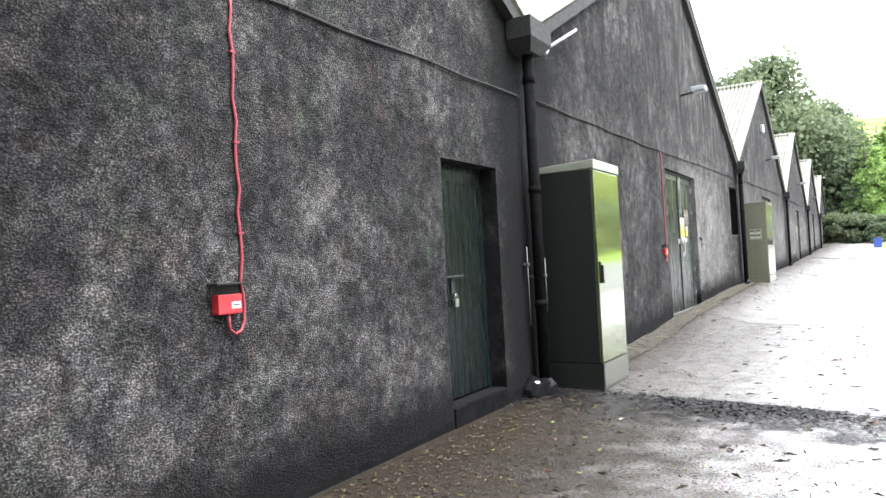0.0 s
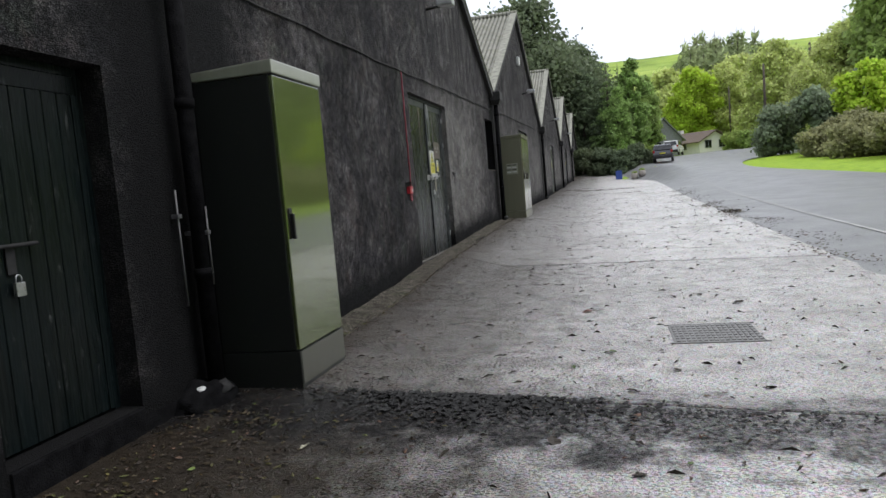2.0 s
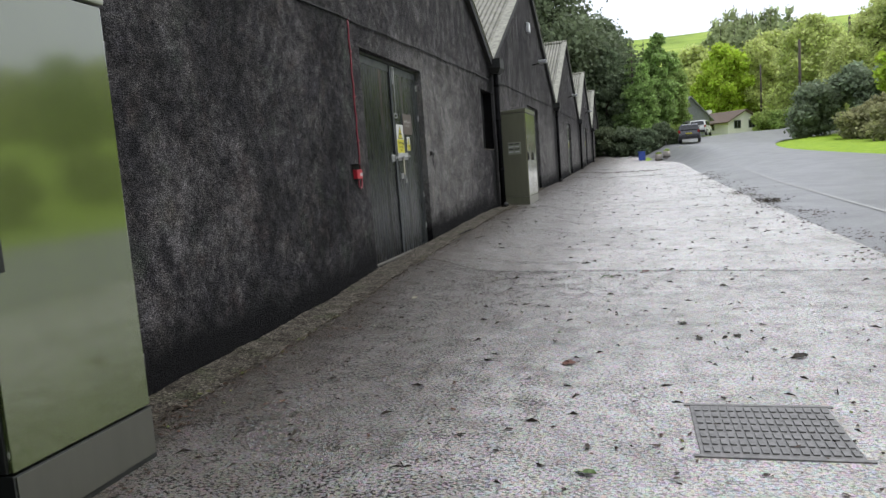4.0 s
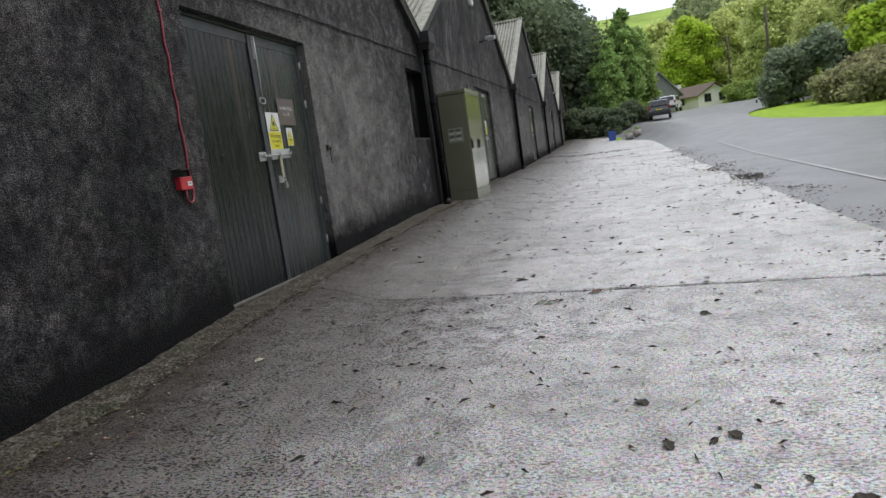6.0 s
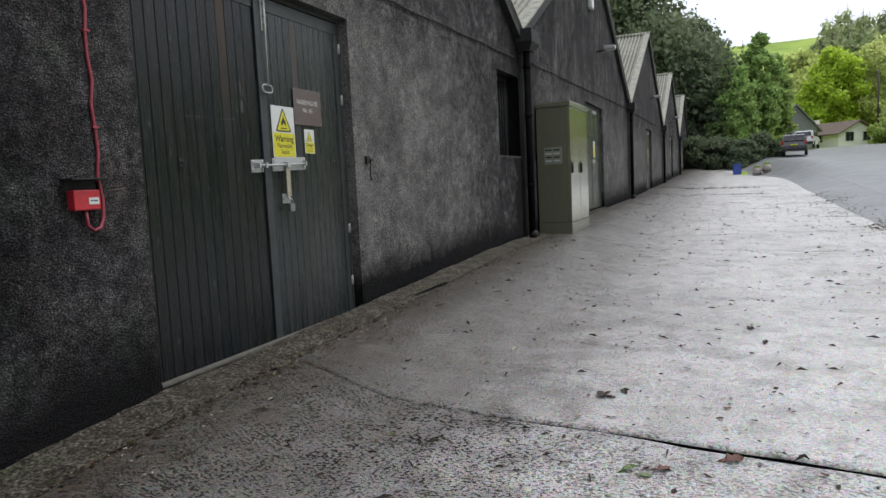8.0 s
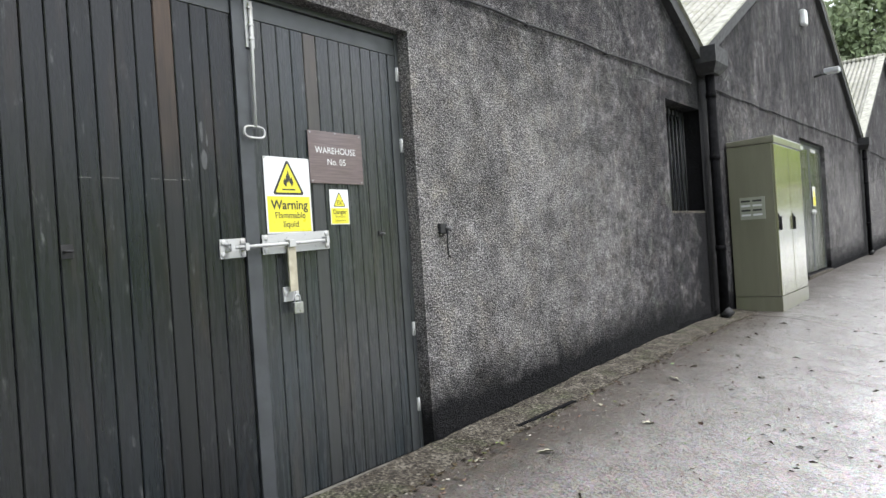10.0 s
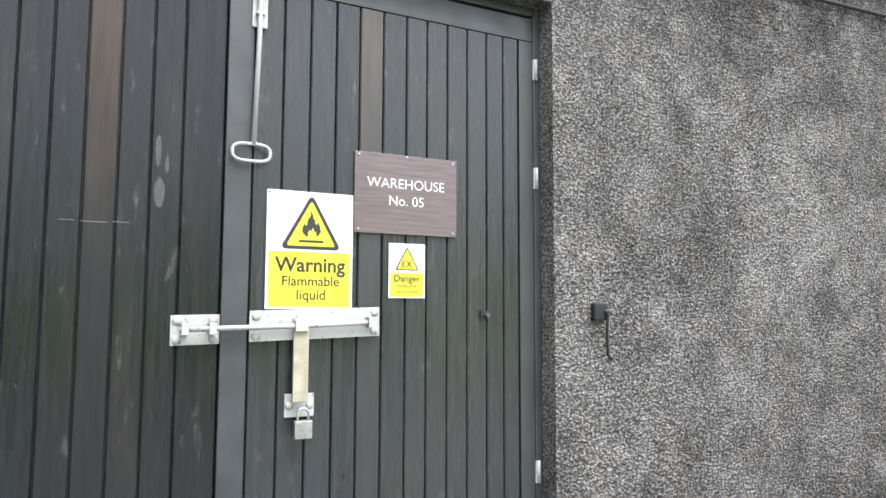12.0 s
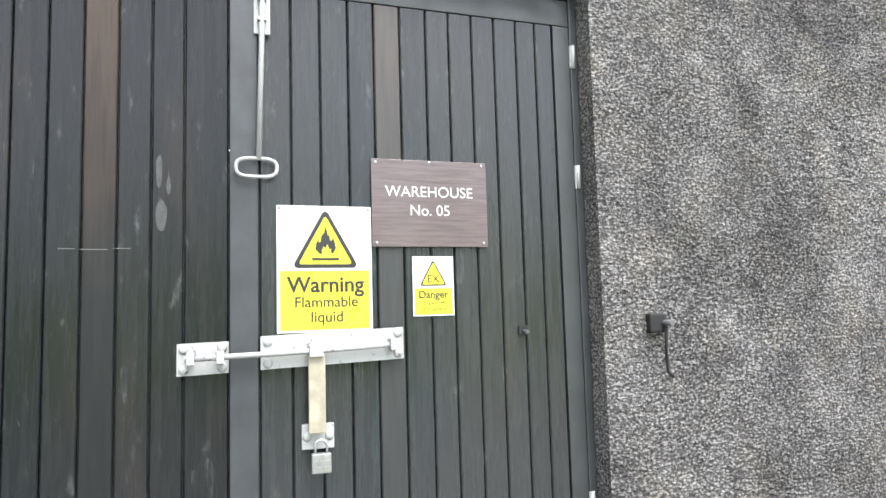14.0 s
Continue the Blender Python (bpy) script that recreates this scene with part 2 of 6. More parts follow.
    m.rough(m.mix(slick, m.mix(dull, damp, (0.55, 0.55, 0.55)), (0.13, 0.13, 0.13)))
    m.put(m.math('SUBTRACT', 0.65, m.math('MULTIPLY', dull, m.math('SUBTRACT', 0.58, m.math('MULTIPLY', slick, 0.35)))), m.b.inputs["Specular IOR Level"])
    h = m.math('ADD', m.math('MULTIPLY', gaps, -1.2), m.math('ADD', m.math('MULTIPLY', stones, -0.5), m.math('MULTIPLY', fine, 0.5)))
    return m.color(tone).bump(m.math('ADD', h, m.math('MULTIPLY', mid, 0.5)), 0.85, 0.011).m


def asphalt():
    m = Mat("asphalt", 0.5, spec=0.5)
    tone = m.ramp(m.noise(0.7, 5), (0.35, (0.15, 0.152, 0.158)), (0.7, (0.2, 0.202, 0.21)))
    tone = m.mix(m.ramp(m.noise(60, 2), (0.45, 0.0), (0.7, 0.5)), tone, (0.17, 0.17, 0.17))
    m.rough(m.ramp(m.noise(1.2, 4), (0.35, 0.34), (0.65, 0.42)))
    return m.color(tone).bump(m.noise(140, 3), 0.5, 0.006).m


def grass():
    m = Mat("grass", 0.8, spec=0.2)
    tone = m.ramp(m.noise(2.2, 6, 0.7), (0.3, (0.14, 0.24, 0.02)), (0.55, (0.26, 0.39, 0.03)), (0.75, (0.36, 0.46, 0.06)))
    return m.color(tone).bump(m.noise(30, 4), 0.9, 0.05).m


def pasture():
    m = Mat("pasture", 0.85, spec=0.15)
    tone = m.ramp(m.noise(0.05, 7, 0.65), (0.3, (0.1, 0.15, 0.025)), (0.5, (0.21, 0.3, 0.05)), (0.7, (0.33, 0.4, 0.085)))
    return m.color(tone).bump(m.noise(1.5, 5), 0.6, 0.2).m


def board_paint(name, dark, light, worn, gloss=0.28):
    """Dark stained boards: grain along z, each board a shade of its own, some worn to brown."""
    m = Mat(name, 0.4, spec=gloss)
    grain = m.noise(7, 5, 0.6, m.stretch(9, 9, 0.5))
    tone = m.mix(m.ramp(grain, (0.3, 0.0), (0.75, 1.0)), dark, light)
    tint = m.ramp(m.noise(0.9, 4, 0.6, m.stretch(2, 2, 0.8)), (0.36, (0.8, 1.0, 1.12)), (0.5, (1.0, 1.0, 1.0)), (0.64, (1.12, 1.06, 0.9)))
    tone = m.mix(1.0, tone, tint, 'MULTIPLY')
    knot = m.ramp(m.voronoi(2.2, vec=m.stretch(4, 4, 1.6)), (0.03, 0.8), (0.07, 0.0))
    tone = m.mix(knot, tone, (0.004, 0.004, 0.004))
    tone = m.mix(m.math('MULTIPLY', m.random(), 0.6), tone, (light[0] * 1.15, light[1] * 1.15, light[2] * 1.17))
    tone = m.mix(m.ramp(m.noise(1.1, 4, 0.6, m.stretch(6, 6, 1.0)), (0.54, 0.0), (0.74, 0.45)), tone, worn)
    scuff = m.ramp(m.noise(6, 6, 0.75, m.stretch(4, 4, 1.2)), (0.6, 0.0), (0.72, 0.55))
    tone = m.mix(scuff, tone, (0.1, 0.104, 0.104))
    m.rough(m.ramp(grain, (0.3, 0.2), (0.7, 0.34)))
    return m.color(tone).bump(m.math('ADD', grain, m.math('MULTIPLY', m.noise(160, 2, 0.5, m.stretch(1, 1, 0.05)), 0.6)), 0.35, 0.003).m


def painted(name, c, rough=0.5, var=0.25, scale=6, metal=0.0, coat=0.0, bump=0.12):
    m = Mat(name, rough, metal, coat=coat)
    n = m.noise(scale, 6, 0.62)
    dark = tuple(v * (1 - var) for v in c)
    tone = m.mix(m.ramp(n, (0.3, 0.0), (0.7, 1.0)), dark, c)
    m.rough(m.ramp(m.noise(scale * 2.3, 4), (0.3, max(0.05, rough - 0.12)), (0.7, min(1, rough + 0.12))))
    return m.color(tone).bump(m.noise(scale * 14, 3), bump, 0.002).m


def worn_white():
    """White paint over iron, chipped and rust-run."""
    m = Mat("white_ironwork", 0.5)
    chip = m.ramp(m.noise(38, 6, 0.7), (0.6, 0.0), (0.65, 0.9))
    rust = m.ramp(m.noise(13, 5, 0.6, m.stretch(1, 1, 0.35)), (0.55, 0.0), (0.75, 0.55))
    tone = m.mix(rust, (0.31, 0.315, 0.313), (0.17, 0.125, 0.07))
    tone = m.mix(chip, tone, (0.08, 0.075, 0.07))
    return m.color(tone).bump(m.noise(70, 3), 0.25, 0.002).m


def cabinet_paint(name, c, rough, gloss=1.5):
    m = Mat(name, rough, spec=0.5, coat=1.0)
    m.b.inputs["Coat Roughness"].default_value = rough * 0.6
    m.b.inputs["Coat IOR"].default_value = gloss
    run = m.noise(3, 5, 0.6, m.stretch(3, 3, 0.3))
    tone = m.mix(m.ramp(run, (0.35, 0.0), (0.7, 1.0)), tuple(v * 0.86 for v in c), c)
    tone = m.mix(m.ramp(m.noise(26, 5), (0.66, 0.0), (0.76, 0.5)), tone, (0.05, 0.055, 0.035))
    return m.color(tone).bump(m.noise(7, 3), 0.03, 0.004).m


def cement_sheet():
    """Weathered corrugated cement: darker in the troughs, lichen in patches."""
    m = Mat("roof_sheet", 0.8, spec=0.25)
    tone = m.ramp(m.noise(0.9, 5, 0.6), (0.3, (0.17, 0.17, 0.15)), (0.7, (0.3, 0.295, 0.265)))
    tone = m.mix(m.ramp(m.noise(6, 5, 0.65), (0.46, 0.0), (0.68, 0.7)), tone, (0.13, 0.135, 0.075))
    trough = m.math('PINGPONG', m.math('ADD', m.axis(0), 2.94), RIB / 2)
    trough_dark = m.math('MULTIPLY', m.ramp(m.math('MULTIPLY', trough, 2 / RIB), (0.55, 0.0), (0.85, 0.85)), m.ramp(m.noise(2.4, 4), (0.35, 0.55), (0.6, 1.0)))
    tone = m.mix(trough_dark, tone, (0.055, 0.058, 0.042))
    return m.color(tone).bump(m.noise(60, 3), 0.3, 0.004).m


def foliage(name, c, spread=0.5):
    m = Mat(name, 0.6, spec=0.3)
    tone = m.mix(m.island(), tuple(v * (1 - spread) for v in c), tuple(min(1, v * (1 + spread)) for v in c))
    tone = m.mix(m.ramp(m.noise(0.6, 3), (0.35, 0.35), (0.65, 0.0)), tone, tuple(v * 0.5 for v in c))
    tone = m.mix(m.math('MULTIPLY', m.random(), 0.3), tone, (c[1] * 0.9, c[1] * 0.95, c[2] * 0.9))
    tr = m.n.new("ShaderNodeBsdfTranslucent")
    m.put(tone, tr.inputs["Color"])
    add = m.n.new("ShaderNodeMixShader")
    add.inputs[0].default_value = 0.5
    m.l.new(m.b.outputs[0], add.inputs[1])
    m.l.new(tr.outputs[0], add.inputs[2])
    m.l.new(add.outputs[0], m.n["Material Output"].inputs[0])
    return m.color(tone).m


def bark():
    m = Mat("bark", 0.9, spec=0.2)
    n = m.noise(9, 5, 0.6, m.stretch(3, 3, 0.5))
    return m.color(m.ramp(n, (0.3, (0.03, 0.025, 0.02)), (0.7, (0.13, 0.11, 0.09)))).bump(n, 0.8, 0.03).m


def glass():
    m = Mat("dark_glass", 0.06, spec=0.6)
    return m.color(m.ramp(m.noise(3, 3), (0.4, (0.012, 0.014, 0.016)), (0.7, (0.03, 0.032, 0.034)))).m


def sign_wood():
    m = Mat("sign_wood", 0.35, spec=0.5, coat=0.2)
    n = m.noise(7, 6, 0.65, m.stretch(1, 0.8, 14))
    return m.color(m.ramp(n, (0.3, (0.055, 0.04, 0.042)), (0.7, (0.12, 0.09, 0.09)))).bump(n, 0.25, 0.002).m


def dead_leaf():
    m = Mat("dead_leaf", 0.6, spec=0.3)
    tone = m.ramp(m.island(), (0.0, (0.022, 0.014, 0.01)), (0.7, (0.06, 0.035, 0.022)), (0.92, (0.1, 0.05, 0.03)), (1.0, (0.1, 0.15, 0.03)))
    return m.color(tone).m


HARLING, TAR, CONCRETE, ASPHALT, GRASS, PASTURE = harling(), tar(), slab_concrete(), asphalt(), grass(), pasture()
BOARD = board_paint("door_boards", (0.005, 0.0056, 0.0062), (0.011, 0.012, 0.013), (0.03, 0.022, 0.018))
# right leaf's boards: sky sheen put into a paler base colour
BOARD_LIGHT = board_paint("sheen_door_boards", (0.012, 0.0132, 0.0138), (0.023, 0.0252, 0.0262), (0.04, 0.034, 0.029), 0.42)
BOARD_GREEN = board_paint("green_door_boards", (0.003, 0.0045, 0.0045), (0.007, 0.01, 0.01), (0.012, 0.012, 0.011), 0.1)
BOARD_PALE = board_paint("pale_door_boards", (0.032, 0.035, 0.026), (0.055, 0.058, 0.044), (0.07, 0.064, 0.046))


def brown_board(name, dark, light, amount, gloss):
    """A board whose stain has weathered to brown high up, away from hands."""
    m = Mat(name, 0.42, spec=gloss)
    grain = m.noise(7, 5, 0.6, m.stretch(9, 9, 0.5))
    base = m.mix(m.ramp(grain, (0.3, 0.0), (0.75, 1.0)), dark, light)
    brown = m.mix(m.ramp(grain, (0.3, 0.0), (0.75, 1.0)), (0.024, 0.016, 0.012), (0.07, 0.044, 0.028))
    worn = m.ramp(m.math('MULTIPLY', m.math('ADD', m.axis(2), m.math('MULTIPLY', m.noise(2.2, 4), 0.7)), 0.25), (0.58, 0.0), (0.76, amount))
    return m.color(m.mix(worn, base, brown)).bump(grain, 0.35, 0.003).m


BOARD_BROWN = brown_board("worn_brown_board", (0.005, 0.0056, 0.0062), (0.012, 0.013, 0.014), 0.9, 0.3)
BOARD_TAN = brown_board("half_worn_board", (0.012, 0.0132, 0.0138), (0.026, 0.028, 0.029), 0.45, 0.55)
FRAME_PAINT = painted("frame_paint", (0.036, 0.04, 0.042), 0.45, 0.4)
STRIP_PAINT = painted("strip_paint", (0.034, 0.038, 0.043), 0.5, 0.45, 9)
DULL_ZINC = painted("dull_zinc", (0.13, 0.13, 0.135), 0.55, 0.4, 20, 0.3)
SCORE = painted("score_line", (0.16, 0.16, 0.155), 0.7, 0.5, 40)
CREAM_IRON = painted("cream_iron", (0.36, 0.33, 0.25), 0.5, 0.45, 18)
BLACK_IRON = painted("black_iron", (0.01, 0.01, 0.011), 0.8, 0.5, 12)
GALVANISED = painted("galvanised", (0.36, 0.37, 0.38), 0.45, 0.35, 20, metal=0.6)
STEEL = painted("padlock_steel", (0.36, 0.36, 0.35), 0.35, 0.3, 40, metal=0.8)
WHITE_IRON = worn_white()
# near black: the shade on the cabinet's sides is put into the paint
CAB_SIDE_SHADED = cabinet_paint("cabinet_side_shaded", (0.0105, 0.0125, 0.0115), 0.42, 1.38)
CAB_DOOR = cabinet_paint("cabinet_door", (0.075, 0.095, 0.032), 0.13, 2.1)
PLINTH_LIT = cabinet_paint("plinth_lit_paint", (0.065, 0.065, 0.052), 0.45)
CAB_TRIM = cabinet_paint("cabinet_trim", (0.24, 0.25, 0.2), 0.45)
PLASTIC_BLACK = painted("black_plastic", (0.012, 0.012, 0.013), 0.35, 0.3)
RED = painted("red_plastic", (0.42, 0.022, 0.035), 0.4, 0.3, 18)
RED_CABLE = painted("red_cable", (0.26, 0.03, 0.05), 0.45, 0.35, 14)
WHITE = painted("sign_white", (0.5, 0.505, 0.51), 0.35, 0.08, 9)
YELLOW = painted("sign_yellow", (0.5, 0.46, 0.03), 0.35, 0.1, 9)
INK = painted("sign_black", (0.012, 0.012, 0.012), 0.45, 0.2)
GREY_PLATE = painted("grey_plate", (0.3, 0.31, 0.3), 0.4, 0.2)
ROOF = cement_sheet()
VERGE = painted("verge_cement", (0.3, 0.3, 0.25), 0.85, 0.55, 7)
FLASHING = painted("dark_flashing", (0.014, 0.014, 0.015), 0.75, 0.5, 9)
PALE_METAL = painted("pale_flashing", (0.4, 0.41, 0.42), 0.45, 0.4, 9)


def kerb_concrete():
    """Old crumbling concrete under moss, silt and grit."""
    m = Mat("kerb_concrete", 0.85, spec=0.2)
    grit = m.noise(48, 5, 0.65)
    tone = m.ramp(m.noise(6.5, 8, 0.74, dist=0.5), (0.36, (0.026, 0.022, 0.016)), (0.5, (0.06, 0.052, 0.04)), (0.64, (0.12, 0.11, 0.09)))
    tone = m.mix(m.ramp(m.noise(3.3, 5), (0.52, 0.0), (0.66, 0.6)), tone, (0.04, 0.05, 0.02))
    tone = m.mix(m.ramp(grit, (0.44, 0.9), (0.5, 0.0)), tone, (0.009, 0.008, 0.007))
    tone = m.mix(m.ramp(grit, (0.57, 0.0), (0.64, 0.7)), tone, (0.2, 0.185, 0.155))
    return m.color(tone).bump(m.math('ADD', m.noise(18, 5), m.math('MULTIPLY', grit, 0.8)), 1.0, 0.03).m


KERB = kerb_concrete()
SCUFF = painted("scuffed_paint", (0.05, 0.053, 0.054), 0.6, 0.6, 60)
PALE_SILL = painted("pale_sill", (0.1, 0.095, 0.083), 0.75, 0.5, 12)
DRAIN_IRON = painted("drain_iron", (0.24, 0.235, 0.23), 0.5, 0.5, 30, metal=0.4)
ROAD_PAINT = painted("road_paint", (0.42, 0.42, 0.41), 0.6, 0.5, 7)
BARK, GLASS, SIGN_WOOD, DEAD_LEAF = bark(), glass(), sign_wood(), dead_leaf()
LEAF_DARK = foliage("leaf_dark", (0.15, 0.2, 0.115))
LEAF_MID = foliage("leaf_mid", (0.34, 0.46, 0.14))
LEAF_BRIGHT = foliage("leaf_bright", (0.42, 0.62, 0.075))
LEAF_OLIVE = foliage("leaf_olive", (0.56, 0.64, 0.24))
LEAF_RUST = foliage("leaf_rust", (0.33, 0.33, 0.17))
LEAF_DEEP = foliage("leaf_deep", (0.3, 0.44, 0.14))
NEEDLE = foliage("needles", (0.2, 0.31, 0.12))
# paler than the near needles, with distance haze put into the colour
NEEDLE_HILL = foliage("needles_on_the_hill", (0.34, 0.41, 0.21))
NEEDLE_BLUE = foliage("needles_bluish", (0.23, 0.3, 0.19))
RENDER_WHITE = painted("white_render", (0.72, 0.71, 0.68), 0.8, 0.12, 3)
ROOF_BROWN = painted("brown_tiles", (0.14, 0.1, 0.075), 0.75, 0.4, 5)
SLATE = painted("slate", (0.3, 0.31, 0.32), 0.6, 0.4, 5)
CAR_DARK = painted("dark_car_paint", (0.02, 0.022, 0.028), 0.2, 0.2, coat=0.8)
CAR_WHITE = painted("white_car_paint", (0.7, 0.7, 0.7), 0.25, 0.1, coat=0.6)
TAIL_RED = painted("tail_lamp", (0.35, 0.02, 0.02), 0.2, 0.2)
RUBBER = painted("rubber", (0.015, 0.015, 0.015), 0.8, 0.3)
BIN_BLUE = painted("blue_plastic", (0.03, 0.07, 0.32), 0.45, 0.2)
TUB = painted("planter_wood", (0.36, 0.33, 0.29), 0.7, 0.35, 8)
ORANGE_LEAF = foliage("leaf_orange", (0.45, 0.3, 0.03))


# ---- small builders ----
def thing(name, at=(0, 0, 0), label="", category="", group="", kind=""):
    ob = new(name)
    ob.matrix_basis = Matrix.Translation(at)
    return tagged(ob, label, category, group, kind)


def mesh_of(bm, name, mat, smooth=False):
    me = bpy.data.meshes.new(name)
    if smooth:
        for f in bm.faces:
            f.smooth = True
    bm.to_mesh(me)
    bm.free()
    me.materials.append(mat)
    return me


def part(name, bm, mat, parent, label="", smooth=False):
    """One mesh object, in world places, under a thing or under a part."""
    me = bm if isinstance(bm, bpy.types.Mesh) else mesh_of(bm, name, mat, smooth)
    ob = new(name, me)
    if parent is not None:
        ob.parent = parent
        if parent.parent is None:
            ob.matrix_parent_inverse = parent.matrix_basis.inverted()
    return tagged(ob, label)


def whole(name, bm, mat, label, category, group="", kind="", smooth=False):
    """A thing that is one mesh."""
    return tagged(new(name, mesh_of(bm, name, mat, smooth)), label, category, group, kind)


def box(x0, x1, y0, y1, z0, z1, bevel=0.0, bm=None, m=None):
    out_bm = bm or bmesh.new()
    vs = [out_bm.verts.new((x, y, z)) for x in (x0, x1) for y in (y0, y1) for z in (z0, z1)]
    fs = [out_bm.faces.new([vs[i] for i in q]) for q in ((0, 1, 3, 2), (4, 6, 7, 5), (0, 4, 5, 1), (2, 3, 7, 6), (0, 2, 6, 4), (1, 5, 7, 3))]
    if m:
        for v in vs:
            v.co = m @ v.co
    if bevel:
        es = list({e for f in fs for e in f.edges})
        bmesh.ops.bevel(out_bm, geom=es, offset=bevel, segments=2, affect='EDGES', profile=0.6)
    return out_bm


def tube(points, r, bm=None, seg=10, ends=True):
    """A round bar along a line of points; r is one radius or one for each point."""
    out_bm = bm or bmesh.new()
    pts = [Vector(p) for p in points]
    rs = r if isinstance(r, (list, tuple)) else [r] * len(pts)
    rings = []
    side = None
    for i, p in enumerate(pts):
        d = (pts[min(i + 1, len(pts) - 1)] - pts[max(i - 1, 0)]).normalized()
        if side is None:
            side = d.cross(Vector((0, 0, 1)) if abs(d.z) < 0.9 else Vector((1, 0, 0))).normalized()
        side = (side - d * side.dot(d)).normalized()
        up = d.cross(side)
        rings.append([out_bm.verts.new(p + (side * math.cos(a) + up * math.sin(a)) * rs[i]) for a in [2 * math.pi * k / seg for k in range(seg)]])
    for a, b in zip(rings, rings[1:]):
        for k in range(seg):
            out_bm.faces.new((a[k], a[(k + 1) % seg], b[(k + 1) % seg], b[k])).smooth = True
    if ends:
        out_bm.faces.new(rings[0][::-1])
        out_bm.faces.new(rings[-1])
    return out_bm


def dome(at, r, axis='x', flat=0.5, bm=None):
    """A bolt head: a flattened half ball that faces +x."""
    out_bm = bm or bmesh.new()
    got = bmesh.ops.create_uvsphere(out_bm, u_segments=10, v_segments=6, radius=r)
    for v in got["verts"]:
        v.co = Vector((v.co.x * flat, v.co.y, v.co.z)) + Vector(at)
    return out_bm


def plate_poly(points, x0, x1, bm=None):
    """A flat outline of (y, z) points on the wall, thick from x0 to x1."""
    out_bm = bm or bmesh.new()
    a = [out_bm.verts.new((x0, y, z)) for y, z in points]
    b = [out_bm.verts.new((x1, y, z)) for y, z in points]
    out_bm.faces.new(a[::-1])
    out_bm.faces.new(b)
    n = len(points)
    for i in range(n):
        out_bm.faces.new((a[i], a[(i + 1) % n], b[(i + 1) % n], b[i]))
    bmesh.ops.recalc_face_normals(out_bm, faces=out_bm.faces[:])
    return out_bm


def lettering(text, y0, y1, z, x, bold=0.0):
    """Raised letters on the wall from y0 to y1, standing on z."""
    c = bpy.data.curves.new("letters", 'FONT')
    c.body, c.align_x, c.extrude, c.offset = text, 'LEFT', 0.0, bold
    ob = bpy.data.objects.new("letters", c)
    me = bpy.data.meshes.new_from_object(ob)
    bpy.data.objects.remove(ob)
    xs = [v.co.x for v in me.vertices]
    k = (y1 - y0) / (max(xs) - min(xs))
    low = min(xs)
    for v in me.vertices:
        v.co = Vector((x, y0 + (v.co.x - low) * k, z + v.co.y * k))
    return me


def text_part(text, y0, y1, z, x, mat, parent, bold=0.0):
    me = lettering(text, y0, y1, z, x, bold)
    me.materials.append(mat)
    return part("lettering", me, mat, parent)


# ---- lie of the land ----
def lerp(v, table):
    return float(np.interp(v, [a for a, b in table], [b for a, b in table]))


def slab_level(x, y):
    """The concrete apron: rises along the warehouses, and a little towards their wall."""
    along = max(0.0, 0.0165 * (y - 12))
    lift = lerp(y, [(3, 0.02), (9, 0.04), (11, 0.07), (13.4, 0.17), (16, 0.2), (20, 0.25), (23, 0.2), (37, 0.09), (53, 0.13), (78, 0.3)])
    far = min(1.0, max(0.0, (y - 14.5) / 1.8))
    t = min(1.0, max(0.0, (-1.7 + 0.9 * far - x) / (1.0 + 0.7 * far)))
    return along + lift * t * t * (3 - 2 * t)


def road_level(y):
    return lerp(y, [(-60, -0.1), (12, 0.0), (20, 0.12), (29, 0.3), (39, 0.78), (60, 1.75), (72, 2.08), (80, 2.6), (90, 3.1), (110, 3.4), (140, 4.2)])


def edge_of_slab(y):
    return lerp(y, [(-60, 3.15), (14, 3.1), (25, 3.02), (38, 3.2), (52, 3.4), (56, 3.35), (61, 2.6), (66, 1.5), (80, 0.5)])


def land(x, y):
    e = edge_of_slab(y)
    t = min(1.0, max(0.0, (x - e + 0.03) / 2.2))
    z = slab_level(min(x, e), y) * (1 - t) + road_level(y) * t
    if y > 66:
        t = min(1.0, (y - 66) / 16)
        z = z * (1 - t) + max(z, road_level(y) * 0.9) * t
    if x > 17:
        z += (1 - math.exp(-(x - 17) / 25)) * 7 * min(1.0, max(0.0, (105 - y) / 20))
    if y > 115:
        z += (y - 115) * 0.2 + max(0, min(y, 300) - 150) * 0.03
    if x < -32:
        z += min(14, (-32 - x) * 0.15)
    return z


# ---- warehouses ----
EAVE, APEX, PITCH_K = 3.85, 7.62, (7.62 - 3.85) / (BAY / 2)


def roof_z(y, y0):
    return EAVE + PITCH_K * min(y - y0, y0 + BAY - y)


